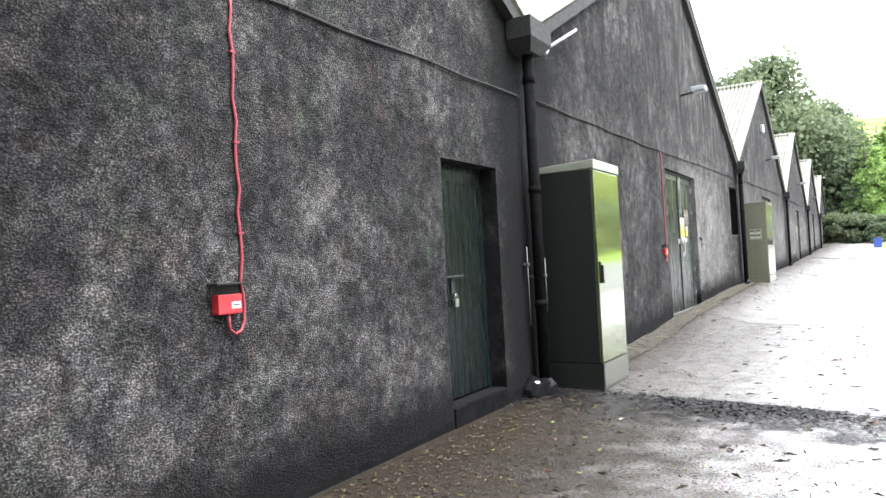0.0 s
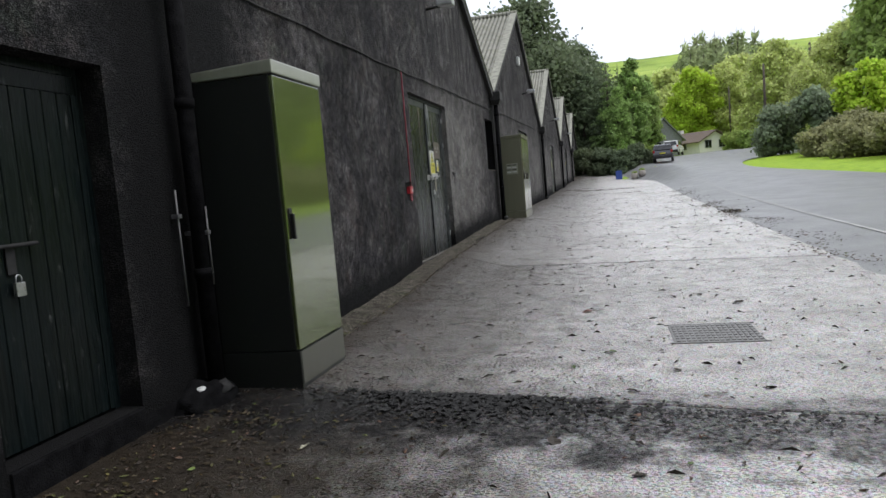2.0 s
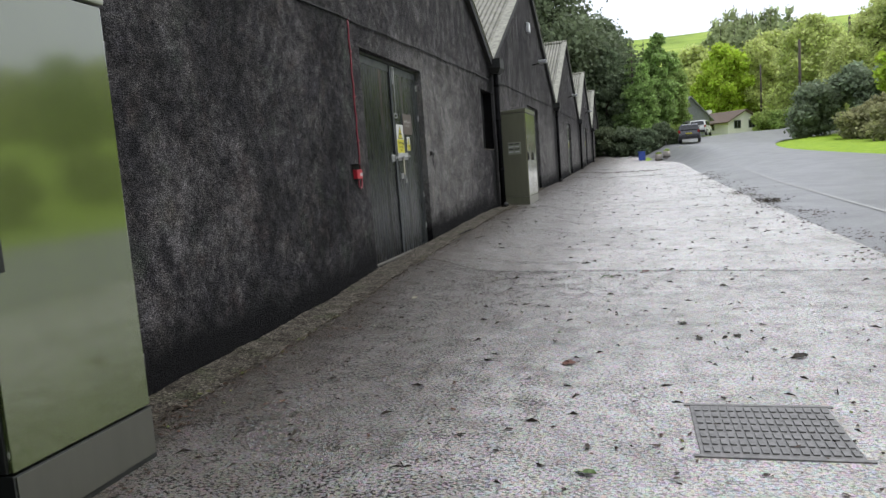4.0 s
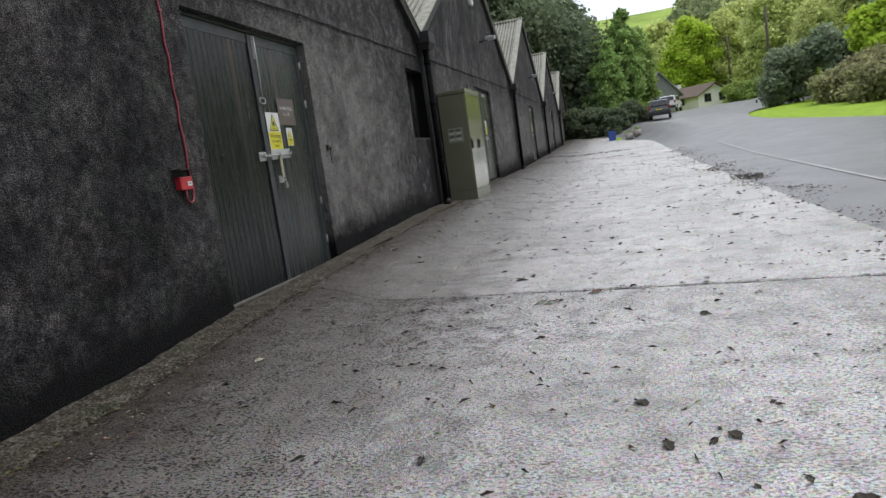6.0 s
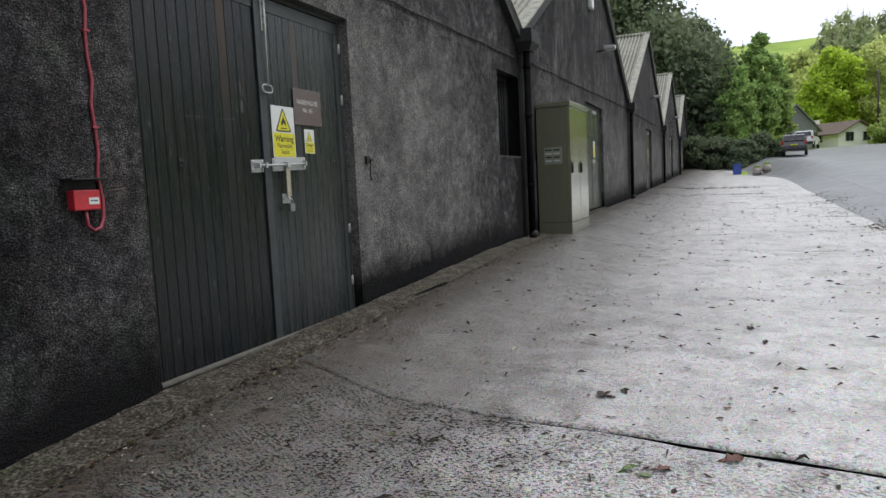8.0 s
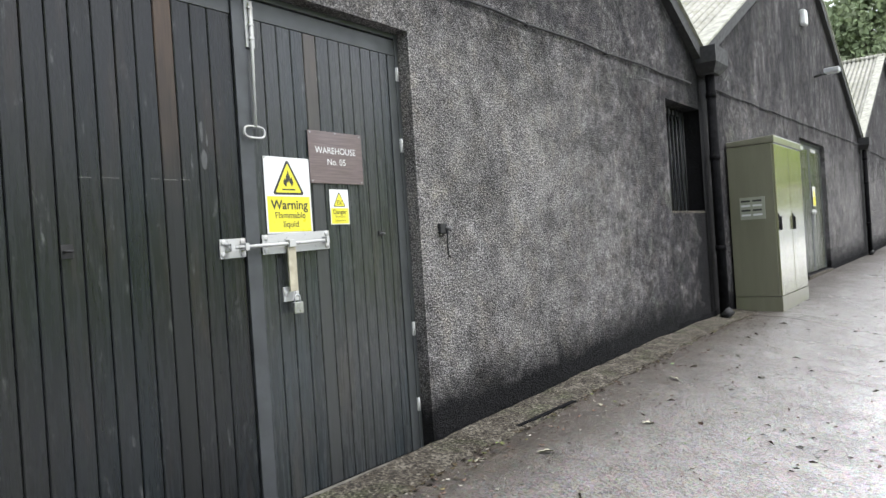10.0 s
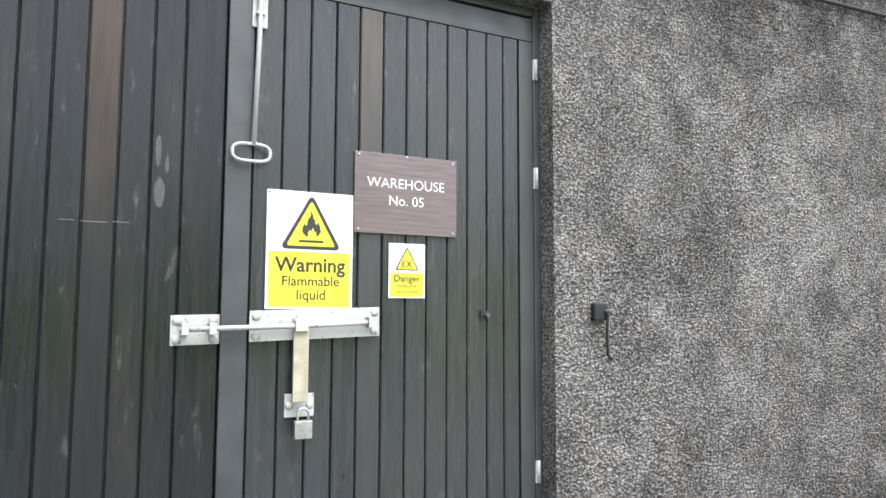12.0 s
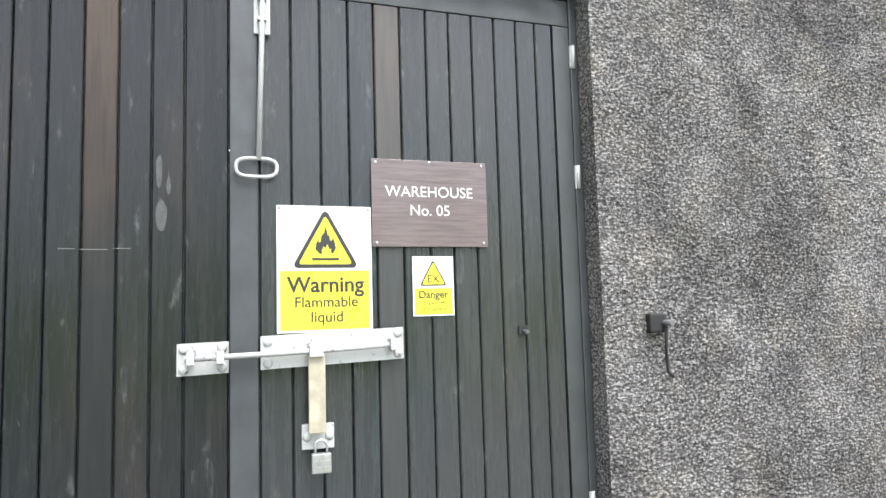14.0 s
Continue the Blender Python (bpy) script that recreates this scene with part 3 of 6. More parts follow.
def front_wall(y0, openings):
    """A gabled wall with holes for its openings, 0.32 m thick."""
    bm = bmesh.new()
    xf, xb = WALL_X, WALL_X - 0.32
    cuts = sorted({y0, y0 + BAY / 2, y0 + BAY, *[v for o in openings for v in o[:2]]})

    def quad(*p):
        bm.faces.new([bm.verts.new(c) for c in p])

    for a, b in zip(cuts, cuts[1:]):
        mid = (a + b) / 2
        hole = [o for o in openings if o[0] < mid < o[1]]
        spans = [(-0.6, None)] if not hole else [(-0.6, hole[0][2]), (hole[0][3], None)]
        for lo, hi in spans:
            za, zb = (roof_z(a, y0), roof_z(b, y0)) if hi is None else (hi, hi)
            quad((xf, a, lo), (xf, b, lo), (xf, b, zb), (xf, a, za))
            quad((xb, a, lo), (xb, a, za), (xb, b, zb), (xb, b, lo))
            if hi is None:
                quad((xf, a, za), (xf, b, zb), (xb, b, zb), (xb, a, za))
    for a, b, lo, hi in openings:
        quad((xf, a, lo), (xf, a, hi), (xb, a, hi), (xb, a, lo))
        quad((xf, b, lo), (xb, b, lo), (xb, b, hi), (xf, b, hi))
        quad((xf, a, hi), (xf, b, hi), (xb, b, hi), (xb, a, hi))
        quad((xf, a, lo), (xb, a, lo), (xb, b, lo), (xf, b, lo))
    return bm


def roof_slope(y0, y1, z0, z1):
    """Corrugated sheets from the valley (y0, z0) to the ridge (y1, z1)."""
    bm = bmesh.new()
    wave, per = RIB, 8
    xs = [-2.94 - i * wave / per for i in range(int(13 / wave * per))] + [-24.0]
    d = Vector((0, y1 - y0, z1 - z0))
    n = Vector((0, -(z1 - z0), y1 - y0)).normalized()
    if n.z < 0:
        n = -n
    rows = []
    steps = 4
    for s in range(steps):
        lift = 0.035 + 0.008
        for f, l in ((s / steps - (0.012 if s else 0), lift), ((s + 1) / steps, lift - 0.008)):
            rows.append([bm.verts.new(Vector((x, y0, z0)) + d * f + n * (l + 0.027 * math.cos(2 * math.pi * (x + 2.94) / wave))) for x in xs])
    for s in range(steps):
        a, b = rows[2 * s], rows[2 * s + 1]
        for i in range(len(xs) - 1):
            bm.faces.new((a[i], a[i + 1], b[i + 1], b[i]))
    return bm


def warehouse(k, openings):
    y0 = VALLEY + BAY * (k - 1) - BAY
    ob = thing("warehouse", (WALL_X, y0 + BAY / 2, 0), "dark roughcast gabled warehouse with a corrugated cement roof", "warehouse", "row of warehouses")
    part("front_wall", front_wall(y0, openings), HARLING, ob, "black-stained grey roughcast wall")
    ym, y1 = y0 + BAY / 2, y0 + BAY
    part("roof_slope", roof_slope(y0, ym, EAVE, APEX), ROOF, ob, "pale lichened corrugated cement sheets")
    part("roof_slope", roof_slope(y1, ym, EAVE, APEX), ROOF, ob, "pale lichened corrugated cement sheets")
    for ya in (y0, y1):
        bm = bmesh.new()
        pts = [(ya, EAVE - 0.12), (ym, APEX - 0.12), (ym, APEX + 0.05), (ya, EAVE + 0.05)]
        plate_poly(pts, WALL_X + 0.004, WALL_X + 0.1, bm)
        part("barge_board", bm, FLASHING, ob, "dark verge flashing")
    for ya in (y0, y1):
        pts = [(ya, EAVE + 0.075), (ym, APEX + 0.075), (ym, APEX + 0.105), (ya, EAVE + 0.105)]
        part("verge_cap", plate_poly(pts, -3.17, -2.925), VERGE, ob, "pale lichened verge capping")
    cap = tube([(-2.93, ym, APEX + 0.07), (-24, ym, APEX + 0.07)], 0.09, seg=10)
    part("ridge_cap", cap, ROOF, ob)
    rear = bmesh.new()
    pts = [(y0, -0.6), (y1, -0.6), (y1, EAVE), (ym, APEX), (y0, EAVE)]
    plate_poly(pts, -24.3, -24.0, rear)
    part("rear_wall", rear, HARLING, ob)
    # tarred foot of the wall, with a ragged top edge
    bm = bmesh.new()
    free = sorted((o[0], o[1]) for o in openings if o[2] < 0.9)
    stops = [y0] + [v for o in free for v in o] + [y1]
    for a, b in zip(stops[::2], stops[1::2]):
        n = max(2, int((b - a) / 0.12))
        prev = None
        for i in range(n + 1):
            y = a + (b - a) * i / n
            g = slab_level(-3, y)
            top = g + 0.1 + 0.04 * noise.noise(Vector((y * 1.4, 3.1, k))) + 0.05 * noise.noise(Vector((y * 6, 1.1, k)))
            ring = [bm.verts.new(c) for c in ((WALL_X, y, top), (WALL_X + 0.004, y, top - 0.03), (WALL_X + 0.008, y, g + 0.04), (WALL_X + 0.014, y, g - 0.1))]
            if prev:
                for q in range(3):
                    bm.faces.new((prev[q], prev[q + 1], ring[q + 1], ring[q]))
            prev = ring
    part("tarred_foot", bm, TAR, ob, "black tarred wall foot")
    return ob


def pebble_height(y, z, cy, cz, seed):
    """Thrown pebbles under the lime: the tallest of the rounded lumps round each place, 0 to 1."""
    def draw(i, j, k):
        q = np.sin(i * 127.1 + j * 311.7 + k * 74.7 + seed * 17.3) * 43758.5453
        return q - np.floor(q)
    iy, iz = np.floor(y / cy), np.floor(z / cz)
    top = np.zeros_like(y)
    for a in (-1, 0, 1):
        for b in (-1, 0, 1):
            i, j = iy + a, iz + b
            dy = (y / cy - i - 0.1 - 0.8 * draw(i, j, 1))
            dz = (z / cz - j - 0.1 - 0.8 * draw(i, j, 2)) + 0.35 * dy * (draw(i, j, 5) - 0.5)
            r = 0.5 + 0.4 * draw(i, j, 3)
            top = np.maximum(top, (0.35 + 0.65 * draw(i, j, 4)) * np.clip(1 - (dy * dy + dz * dz) / (r * r), 0, 1) ** 0.75)
    return top


def roughcast(owner, y0, y1, z0, z1, dy, dz, seed, cy=0.024, cz=0.015, deep=0.014):
    """The pebbly coat of a stretch of wall, as relief on the wall's face."""
    ny, nz = int((y1 - y0) / dy), int((z1 - z0) / dz)
    yy, zz = np.meshgrid(np.linspace(y0, y1, ny), np.linspace(z0, z1, nz))
    h = pebble_height(yy, zz, cy, cz, seed) * 0.7 + pebble_height(yy, zz, cy * 0.55, cz * 0.6, seed + 3) * 0.3
    h *= 0.75 + 0.25 * np.sin(yy * 3.1 + 2.0 * np.sin(zz * 2.3)) * np.sin(zz * 4.7 + seed)
    rim = np.minimum(np.minimum(yy - y0, y1 - yy), np.minimum(zz - z0, z1 - zz))
    h *= np.clip(rim / 0.02, 0, 1)
    verts = np.stack([WALL_X + 0.002 + deep * h, yy, zz], -1).reshape(-1, 3)
    k = (np.arange(nz - 1)[:, None] * ny + np.arange(ny - 1)[None, :]).reshape(-1)
    quads = np.stack([k, k + 1, k + ny + 1, k + ny], 1)
    me = bpy.data.meshes.new("roughcast")
    me.vertices.add(len(verts))
    me.vertices.foreach_set("co", verts.astype(np.float32).ravel())
    me.loops.add(quads.size)
    me.loops.foreach_set("vertex_index", quads.astype(np.int32).ravel())
    me.polygons.add(len(quads))
    me.polygons.foreach_set("loop_start", np.arange(0, quads.size, 4, dtype=np.int32))
    me.polygons.foreach_set("loop_total", np.full(len(quads), 4, dtype=np.int32))
    me.update(calc_edges=True)
    me.polygons.foreach_set("use_smooth", np.ones(len(quads), dtype=bool))
    me.materials.append(HARLING)
    return part("roughcast", me, HARLING, owner, "pebbly grey roughcast coat")


DOOR_A = (5.36, 6.4, 0.2, 2.35)
DOOR_B = (13.38, 15.99, 0.24, 3.0)
WINDOW = (20.6, 21.84, 1.79, 3.15)
DOOR_C = (27.95, 30.6, 0.5, 3.3)
OPENINGS = {1: [DOOR_A], 2: [DOOR_B, WINDOW], 3: [DOOR_C]}
for k in (4, 5, 6):
    ya = VALLEY + BAY * (k - 1) - BAY
    OPENINGS[k] = [(ya + 6.1, ya + 8.5, slab_level(-3, ya + 7) + 0.05, slab_level(-3, ya + 7) + 2.75)]
WAREHOUSES = {k: warehouse(k, OPENINGS[k]) for k in range(1, 7)}
roughcast(WAREHOUSES[1], 0.6, 5.34, 0.0, 3.6, 0.012, 0.008, 1)
roughcast(WAREHOUSES[2], 8.2, 13.36, 0.02, 3.4, 0.014, 0.009, 2)
roughcast(WAREHOUSES[2], 16.01, 18.6, 0.2, 3.3, 0.008, 0.005, 3)
roughcast(WAREHOUSES[2], 18.6, 20.58, 0.2, 3.3, 0.014, 0.009, 4)
gable = bmesh.new()
plate_poly([(VALLEY + 5 * BAY - 0.35, -0.5), (VALLEY + 5 * BAY, -0.5), (VALLEY + 5 * BAY, EAVE), (VALLEY + 5 * BAY - 0.35, EAVE)], -24, WALL_X - 0.33, gable)
tagged(whole("wall_end", gable, HARLING, "dark roughcast end wall", "wall"), kind="structure")
gable = plate_poly([(VALLEY - 2 * BAY + BAY, -0.5), (VALLEY - BAY + 0.35, -0.5), (VALLEY - BAY + 0.35, EAVE), (VALLEY - BAY, EAVE)], -24, WALL_X - 0.33)
tagged(whole("wall_start", gable, HARLING, "dark roughcast end wall", "wall"), kind="structure")


# ---- doors ----
def board(y0, y1, z0, z1, x, thick=0.022):
    """One board with chamfered long edges, which make the V joints."""
    c = 0.004
    bm = bmesh.new()
    prof = [(y0 + 0.002, x - thick), (y0 + 0.002, x - c), (y0 + 0.002 + c, x), (y1 - 0.002 - c, x), (y1 - 0.002, x - c), (y1 - 0.002, x - thick)]
    lo = [bm.verts.new((px, py, z0)) for py, px in prof]
    hi = [bm.verts.new((px, py, z1)) for py, px in prof]
    for i in range(len(prof)):
        j = (i + 1) % len(prof)
        bm.faces.new((lo[i], lo[j], hi[j], hi[i]))
    bm.faces.new(lo[::-1])
    bm.faces.new(hi)
    bmesh.ops.recalc_face_normals(bm, faces=bm.faces[:])
    return bm


def hinge(y, z, parent):
    bm = box(DOOR_X - 0.01, DOOR_X + 0.012, y - 0.012, y + 0.01, z - 0.045, z + 0.045, 0.003)
    tube([(DOOR_X + 0.012, y, z - 0.045), (DOOR_X + 0.012, y, z + 0.045)], 0.008, bm, 8)
    return part("hinge", bm, WHITE_IRON, parent, "worn metal butt hinge")


def boarded_leaf(name, y0, y1, z0, z1, mat, rail_mat, x, parent, left_stile=0.0, right_stile=0.0, rail=0.1, edges=None, width=0.097, brown=()):
    leaf = part(name, box(x - 0.06, x - 0.024, y0, y1, z0, z1), rail_mat, parent)
    if edges is None:
        n = max(1, round((y1 - y0 - left_stile - right_stile) / width))
        edges = [y0 + left_stile + (y1 - y0 - left_stile - right_stile) * i / n for i in range(n + 1)]
    for a, b in zip(edges, edges[1:]):
        part("board", board(a, b, z0 + 0.003, z1 - rail, x), (BOARD_BROWN if mat is BOARD else BOARD_TAN) if any(a < v < b for v in brown) else mat, leaf)
    if rail:
        part("top_rail", box(x - 0.024, x + 0.004, y0, y1, z1 - rail + 0.003, z1, 0.003), rail_mat, leaf)
    if left_stile:
        part("stile", box(x - 0.024, x + 0.004, y0, y0 + left_stile - 0.002, z0, z1 - rail, 0.003), rail_mat, leaf)
    if right_stile:
        part("stile", box(x - 0.024, x + 0.004, y1 - right_stile + 0.002, y1, z0, z1 - rail, 0.003), rail_mat, leaf)
    return leaf


def door_frame(y0, y1, z0, z1, x, parent, mat, w=0.05):
    part("jamb", box(x - 0.08, x + 0.03, y0 + 0.002, y0 + w, z0, z1 - 0.004, 0.004), mat, parent)
    part("jamb", box(x - 0.08, x + 0.03, y1 - w, y1 - 0.002, z0, z1 - 0.004, 0.004), mat, parent)
    part("head", box(x - 0.08, x + 0.03, y0 + w + 0.002, y1 - w - 0.002, z1 - w, z1 - 0.004, 0.004), mat, parent)


# the big double door of the second warehouse
door = thing("door_2", (DOOR_X, 14.68, 0.24), "closed black boarded double door with a white iron bolt", "door", kind="structure")
y0, y1, z0, z1 = DOOR_B
door_frame(y0, y1, z0, z1, DOOR_X - 0.02, door, FRAME_PAINT, 0.035)
left_edges = [13.425] + [14.561 - 0.0965 * i for i in range(11, -1, -1)] + [14.695]
boarded_leaf("left_leaf", 13.42, 14.697, z0 + 0.015, 2.955, BOARD, FRAME_PAINT, DOOR_X, door, 0.0, 0.0, 0.105, left_edges, brown=(14.32,))
boarded_leaf("right_leaf", 14.70, 15.955, z0 + 0.015, 2.955, BOARD_LIGHT, FRAME_PAINT, DOOR_X, door, 0.088, 0.07, 0.105,
             [14.79, 14.893, 14.991, 15.088, 15.18, 15.275, 15.372, 15.46, 15.55, 15.64, 15.73, 15.81, 15.884], brown=(15.22,))
part("cover_strip", box(DOOR_X + 0.001, DOOR_X + 0.018, 14.697, 14.784, z0 + 0.02, 2.95, 0.004), STRIP_PAINT, door, "worn grey cover strip")
for a, b, z in ((13.885, 13.94, 1.975), (13.985, 14.06, 1.977), (14.21, 14.255, 1.98), (14.268, 14.345, 1.978), (14.36, 14.41, 1.981)):
    part("score_mark", box(DOOR_X - 0.001, DOOR_X + 0.0006, a, b, z, z + 0.002), SCORE, door, "pale score line across the boards")
for z in (2.73, 2.26, 1.05, 0.55):
    hinge(15.966, z, door)
sill = bmesh.new()
box(WALL_X - 0.3, WALL_X + 0.06, 13.39, 15.98, -0.2, 0.235, 0.015, sill)
tagged(whole("door_sill", sill, KERB, "worn concrete door threshold", "threshold"), kind="structure")


for k, (yc, zc, w, h) in enumerate(((14.487, 2.225, 0.009, 0.055), (14.494, 2.085, 0.017, 0.05), (14.515, 2.18, 0.006, 0.03))):
    rim = [(yc + w * math.cos(a) * (1 + 0.35 * noise.noise(Vector((a * 1.3, k, 0)))), zc + h * math.sin(a) * (1 + 0.35 * noise.noise(Vector((a * 1.7, k, 5))))) for a in [q * 0.524 for q in range(12)]]
    part("scuff_mark", plate_poly(rim, DOOR_X + 0.0002, DOOR_X + 0.0008), SCUFF, door, "pale rubbed patch on a board")
part("sill_edge", box(WALL_X - 0.085, WALL_X - 0.03, 13.42, 15.95, 0.236, 0.262, 0.008), PALE_SILL, door, "pale worn sill under the leaves")


def bolt_set():
    """The long white sliding bolt with its keep and hasp strap."""
    x = DOOR_X + 0.004
    ob = thing("sliding_bolt", (x, 14.9, 1.65), "white-painted rusty iron sliding bolt across the door", "bolt")
    xs = DOOR_X + 0.018
    part("back_plate", plate_poly([(14.79, 1.597), (15.258, 1.611), (15.258, 1.716), (14.79, 1.702)], xs + 0.0005, xs + 0.008), WHITE_IRON, ob)
    part("keep_plate", plate_poly([(14.542, 1.588), (14.695, 1.592), (14.695, 1.69), (14.542, 1.687)], x, x + 0.007), WHITE_IRON, ob)
    part("rod", tube([(xs + 0.03, 14.565, 1.641), (xs + 0.03, 14.96, 1.65), (xs + 0.03, 15.215, 1.66)], 0.0095), WHITE_IRON, ob)
    for y, z in ((14.582, 1.642), (14.668, 1.643), (14.96, 1.65), (15.215, 1.661)):
        bm = bmesh.new()
        w = 0.011 if y != 14.96 else 0.022
        box(x + 0.004, xs + 0.045, y - w, y + w, z - 0.019, z - 0.011, 0.001, bm)
        box(x + 0.004, xs + 0.045, y - w, y + w, z + 0.011, z + 0.019, 0.001, bm)
        box(xs + 0.04, xs + 0.048, y - w, y + w, z - 0.018, z + 0.018, 0.001, bm)
        part("staple", bm, WHITE_IRON, ob)
    part("strap", box(xs + 0.02, xs + 0.032, 14.936, 14.99, 1.39, 1.645, 0.003), CREAM_IRON, ob, "rust-run cream hasp strap")
    part("lock_plate", box(xs - 0.018, xs - 0.006, 14.918, 15.022, 1.335, 1.415, 0.003), WHITE_IRON, ob)
    for y, z in ((14.562, 1.67), (14.675, 1.672), (14.562, 1.607), (14.675, 1.61)):
        part("bolt_head", dome((x + 0.008, y, z), 0.016), WHITE_IRON, ob, smooth=True)
    for y, z in ((14.812, 1.684), (14.812, 1.616), (15.238, 1.698), (15.238, 1.63)):
        part("bolt_head", dome((xs + 0.008, y, z), 0.016), WHITE_IRON, ob, smooth=True)
    for y in (14.934, 15.006):
        part("bolt_head", dome((xs - 0.006, y, 1.376), 0.015), WHITE_IRON, ob, smooth=True)
    return ob


bolt_set()


def padlock(x, y, z, w, h, label, tilt=0.0):
    ob = thing("padlock", (x, y, z), label, "padlock")
    part("body", box(x - 0.012, x + 0.012, y - w / 2, y + w / 2, z, z + h, 0.004), STEEL, ob)
    r = w * 0.3
    pts = [(x, y - r, z + h - 0.005), (x, y - r, z + h + 0.022)] + [(x, y - r * math.cos(a), z + h + 0.022 + r * math.sin(a)) for a in np.linspace(0.2, math.pi - 0.2, 7)] + [(x, y + r, z + h + 0.022), (x, y + r, z + h - 0.005)]
    part("shackle", tube(pts, 0.0045), GALVANISED, ob)
    for q in (0.3, 0.6):
        part("band", box(x + 0.0121, x + 0.0135, y - w / 2 + 0.003, y + w / 2 - 0.003, z + h * q, z + h * q + 0.003), GALVANISED, ob)
    return ob


padlock(DOOR_X + 0.055, 14.972, 1.268, 0.062, 0.062, "closed laminated steel padlock on the hasp")

# the long drop bolt with its ring pull
x = DOOR_X + 0.03
pull = thing("drop_bolt", (x, 14.79, 2.2), "white iron drop bolt with an oval ring pull", "bolt")
part("plate", box(DOOR_X + 0.0185, DOOR_X + 0.026, 14.772, 14.825, 2.69, 2.94, 0.002), WHITE_IRON, pull)
part("rod", tube([(x + 0.008, 14.786, 2.272), (x + 0.008, 14.797, 2.69), (x + 0.008, 14.8, 2.93)], 0.0092), WHITE_IRON, pull)
ring = []
for i in range(25):
    a = 2 * math.pi * i / 24
    c, s = math.cos(a), math.sin(a)
    ring.append((x + 0.006, 14.779 + 0.064 * math.copysign(abs(c) ** 0.55, c), 2.241 + 0.03 * math.copysign(abs(s) ** 0.75, s)))
part("ring", tube(ring, 0.0062, ends=False), WHITE_IRON, pull)
for z in (2.73, 2.8, 2.89):
    part("staple", box(DOOR_X + 0.026, DOOR_X + 0.047, 14.783, 14.812, z, z + 0.012, 0.002), WHITE_IRON, pull)


# ---- signs on the door ----
def screw(y, z, x, parent):
    part("screw", dome((x, y, z), 0.0055), GALVANISED, parent, smooth=True)


def flat(points, x, mat, name, parent, label=""):
    return part(name, plate_poly(points, x, x + 0.0008), mat, parent, label)


def rect(y0, y1, z0, z1):
    return [(y0, z0), (y1, z0), (y1, z1), (y0, z1)]


def rounded_triangle(yc, z0, half, height, r=0.012):
    pts = []
    for (y, z), a0 in (((yc + half, z0), -90), ((yc, z0 + height), 30), ((yc - half, z0), 150)):
        cy, cz = {-90: (yc + half - r * 1.73, z0 + r), 30: (yc, z0 + height - 2 * r), 150: (yc - half + r * 1.73, z0 + r)}[a0]
        for q in range(5):
            a = radians(a0 + 120 * q / 4)
            pts.append((cy + r * math.cos(a), cz + r * math.sin(a)))
    return pts


sx = DOOR_X + 0.003
sign = thing("warning_sign", (sx, 15.0, 1.7), "white and yellow flammable liquid warning sign", "sign")
board_ob = part("board", box(sx, sx + 0.003, 14.843, 15.158, 1.708, 2.126), WHITE, sign)
part("triangle", plate_poly(rounded_triangle(15.002, 1.919, 0.112, 0.2), sx + 0.0032, sx + 0.0038), INK, sign, "black hazard triangle")
part("triangle_field", plate_poly(rounded_triangle(15.002, 1.931, 0.09, 0.163, 0.006), sx + 0.004, sx + 0.0045), YELLOW, sign, "yellow hazard triangle field")
flame = [(-0.5, 0.0), (-0.85, 0.28), (-0.8, 0.62), (-0.6, 0.9), (-0.56, 0.68), (-0.42, 0.78), (-0.36, 1.12), (-0.1, 1.36), (-0.08, 1.72), (0.12, 1.4), (0.16, 1.12), (0.32, 1.22), (0.3, 0.92), (0.44, 0.8), (0.6, 1.02), (0.74, 0.66), (0.82, 0.36), (0.56, 0.02),
         (0.4, 0.12), (0.44, 0.36), (0.3, 0.28), (0.1, 0.62), (-0.02, 0.36), (-0.2, 0.46), (-0.34, 0.2), (-0.28, 0.02)]
part("flame", plate_poly([(15.003 + 0.041 * a, 1.965 + 0.054 * b) for a, b in flame], sx + 0.0048, sx + 0.0053), INK, sign, "black flame symbol")
part("flame_bar", plate_poly(rect(14.957, 15.047, 1.944, 1.952), sx + 0.0048, sx + 0.0053), INK, sign)
part("yellow_field", plate_poly(rect(14.853, 15.148, 1.716, 1.91), sx + 0.0032, sx + 0.0038), YELLOW, sign, "yellow text field")
text_part("Warning", 14.874, 15.13, 1.84, sx + 0.0042, INK, sign, 0.02)
text_part("Flammable", 14.901, 15.108, 1.79, sx + 0.0042, INK, sign, 0.01)
text_part("liquid", 14.953, 15.057, 1.741, sx + 0.0042, INK, sign, 0.01)
for y, z in ((14.852, 2.118), (15.149, 2.118)):
    screw(y, z, sx + 0.003, sign)

plaque = thing("warehouse_sign", (sx, 15.37, 2.0), "brown wood-grain warehouse number plaque with white letters", "sign")
part("board", box(sx + 0.004, sx + 0.009, 15.16, 15.585, 1.99, 2.295, 0.0015), SIGN_WOOD, plaque)
text_part("WAREHOUSE", 15.208, 15.53, 2.165, sx + 0.0096, WHITE, plaque)
text_part("No. 05", 15.298, 15.441, 2.1, sx + 0.0096, WHITE, plaque)
for y in (15.176, 15.37, 15.568):
    for z in ((2.282, 2.003) if y != 15.37 else (2.288,)):
        screw(y, z, sx + 0.009, plaque)

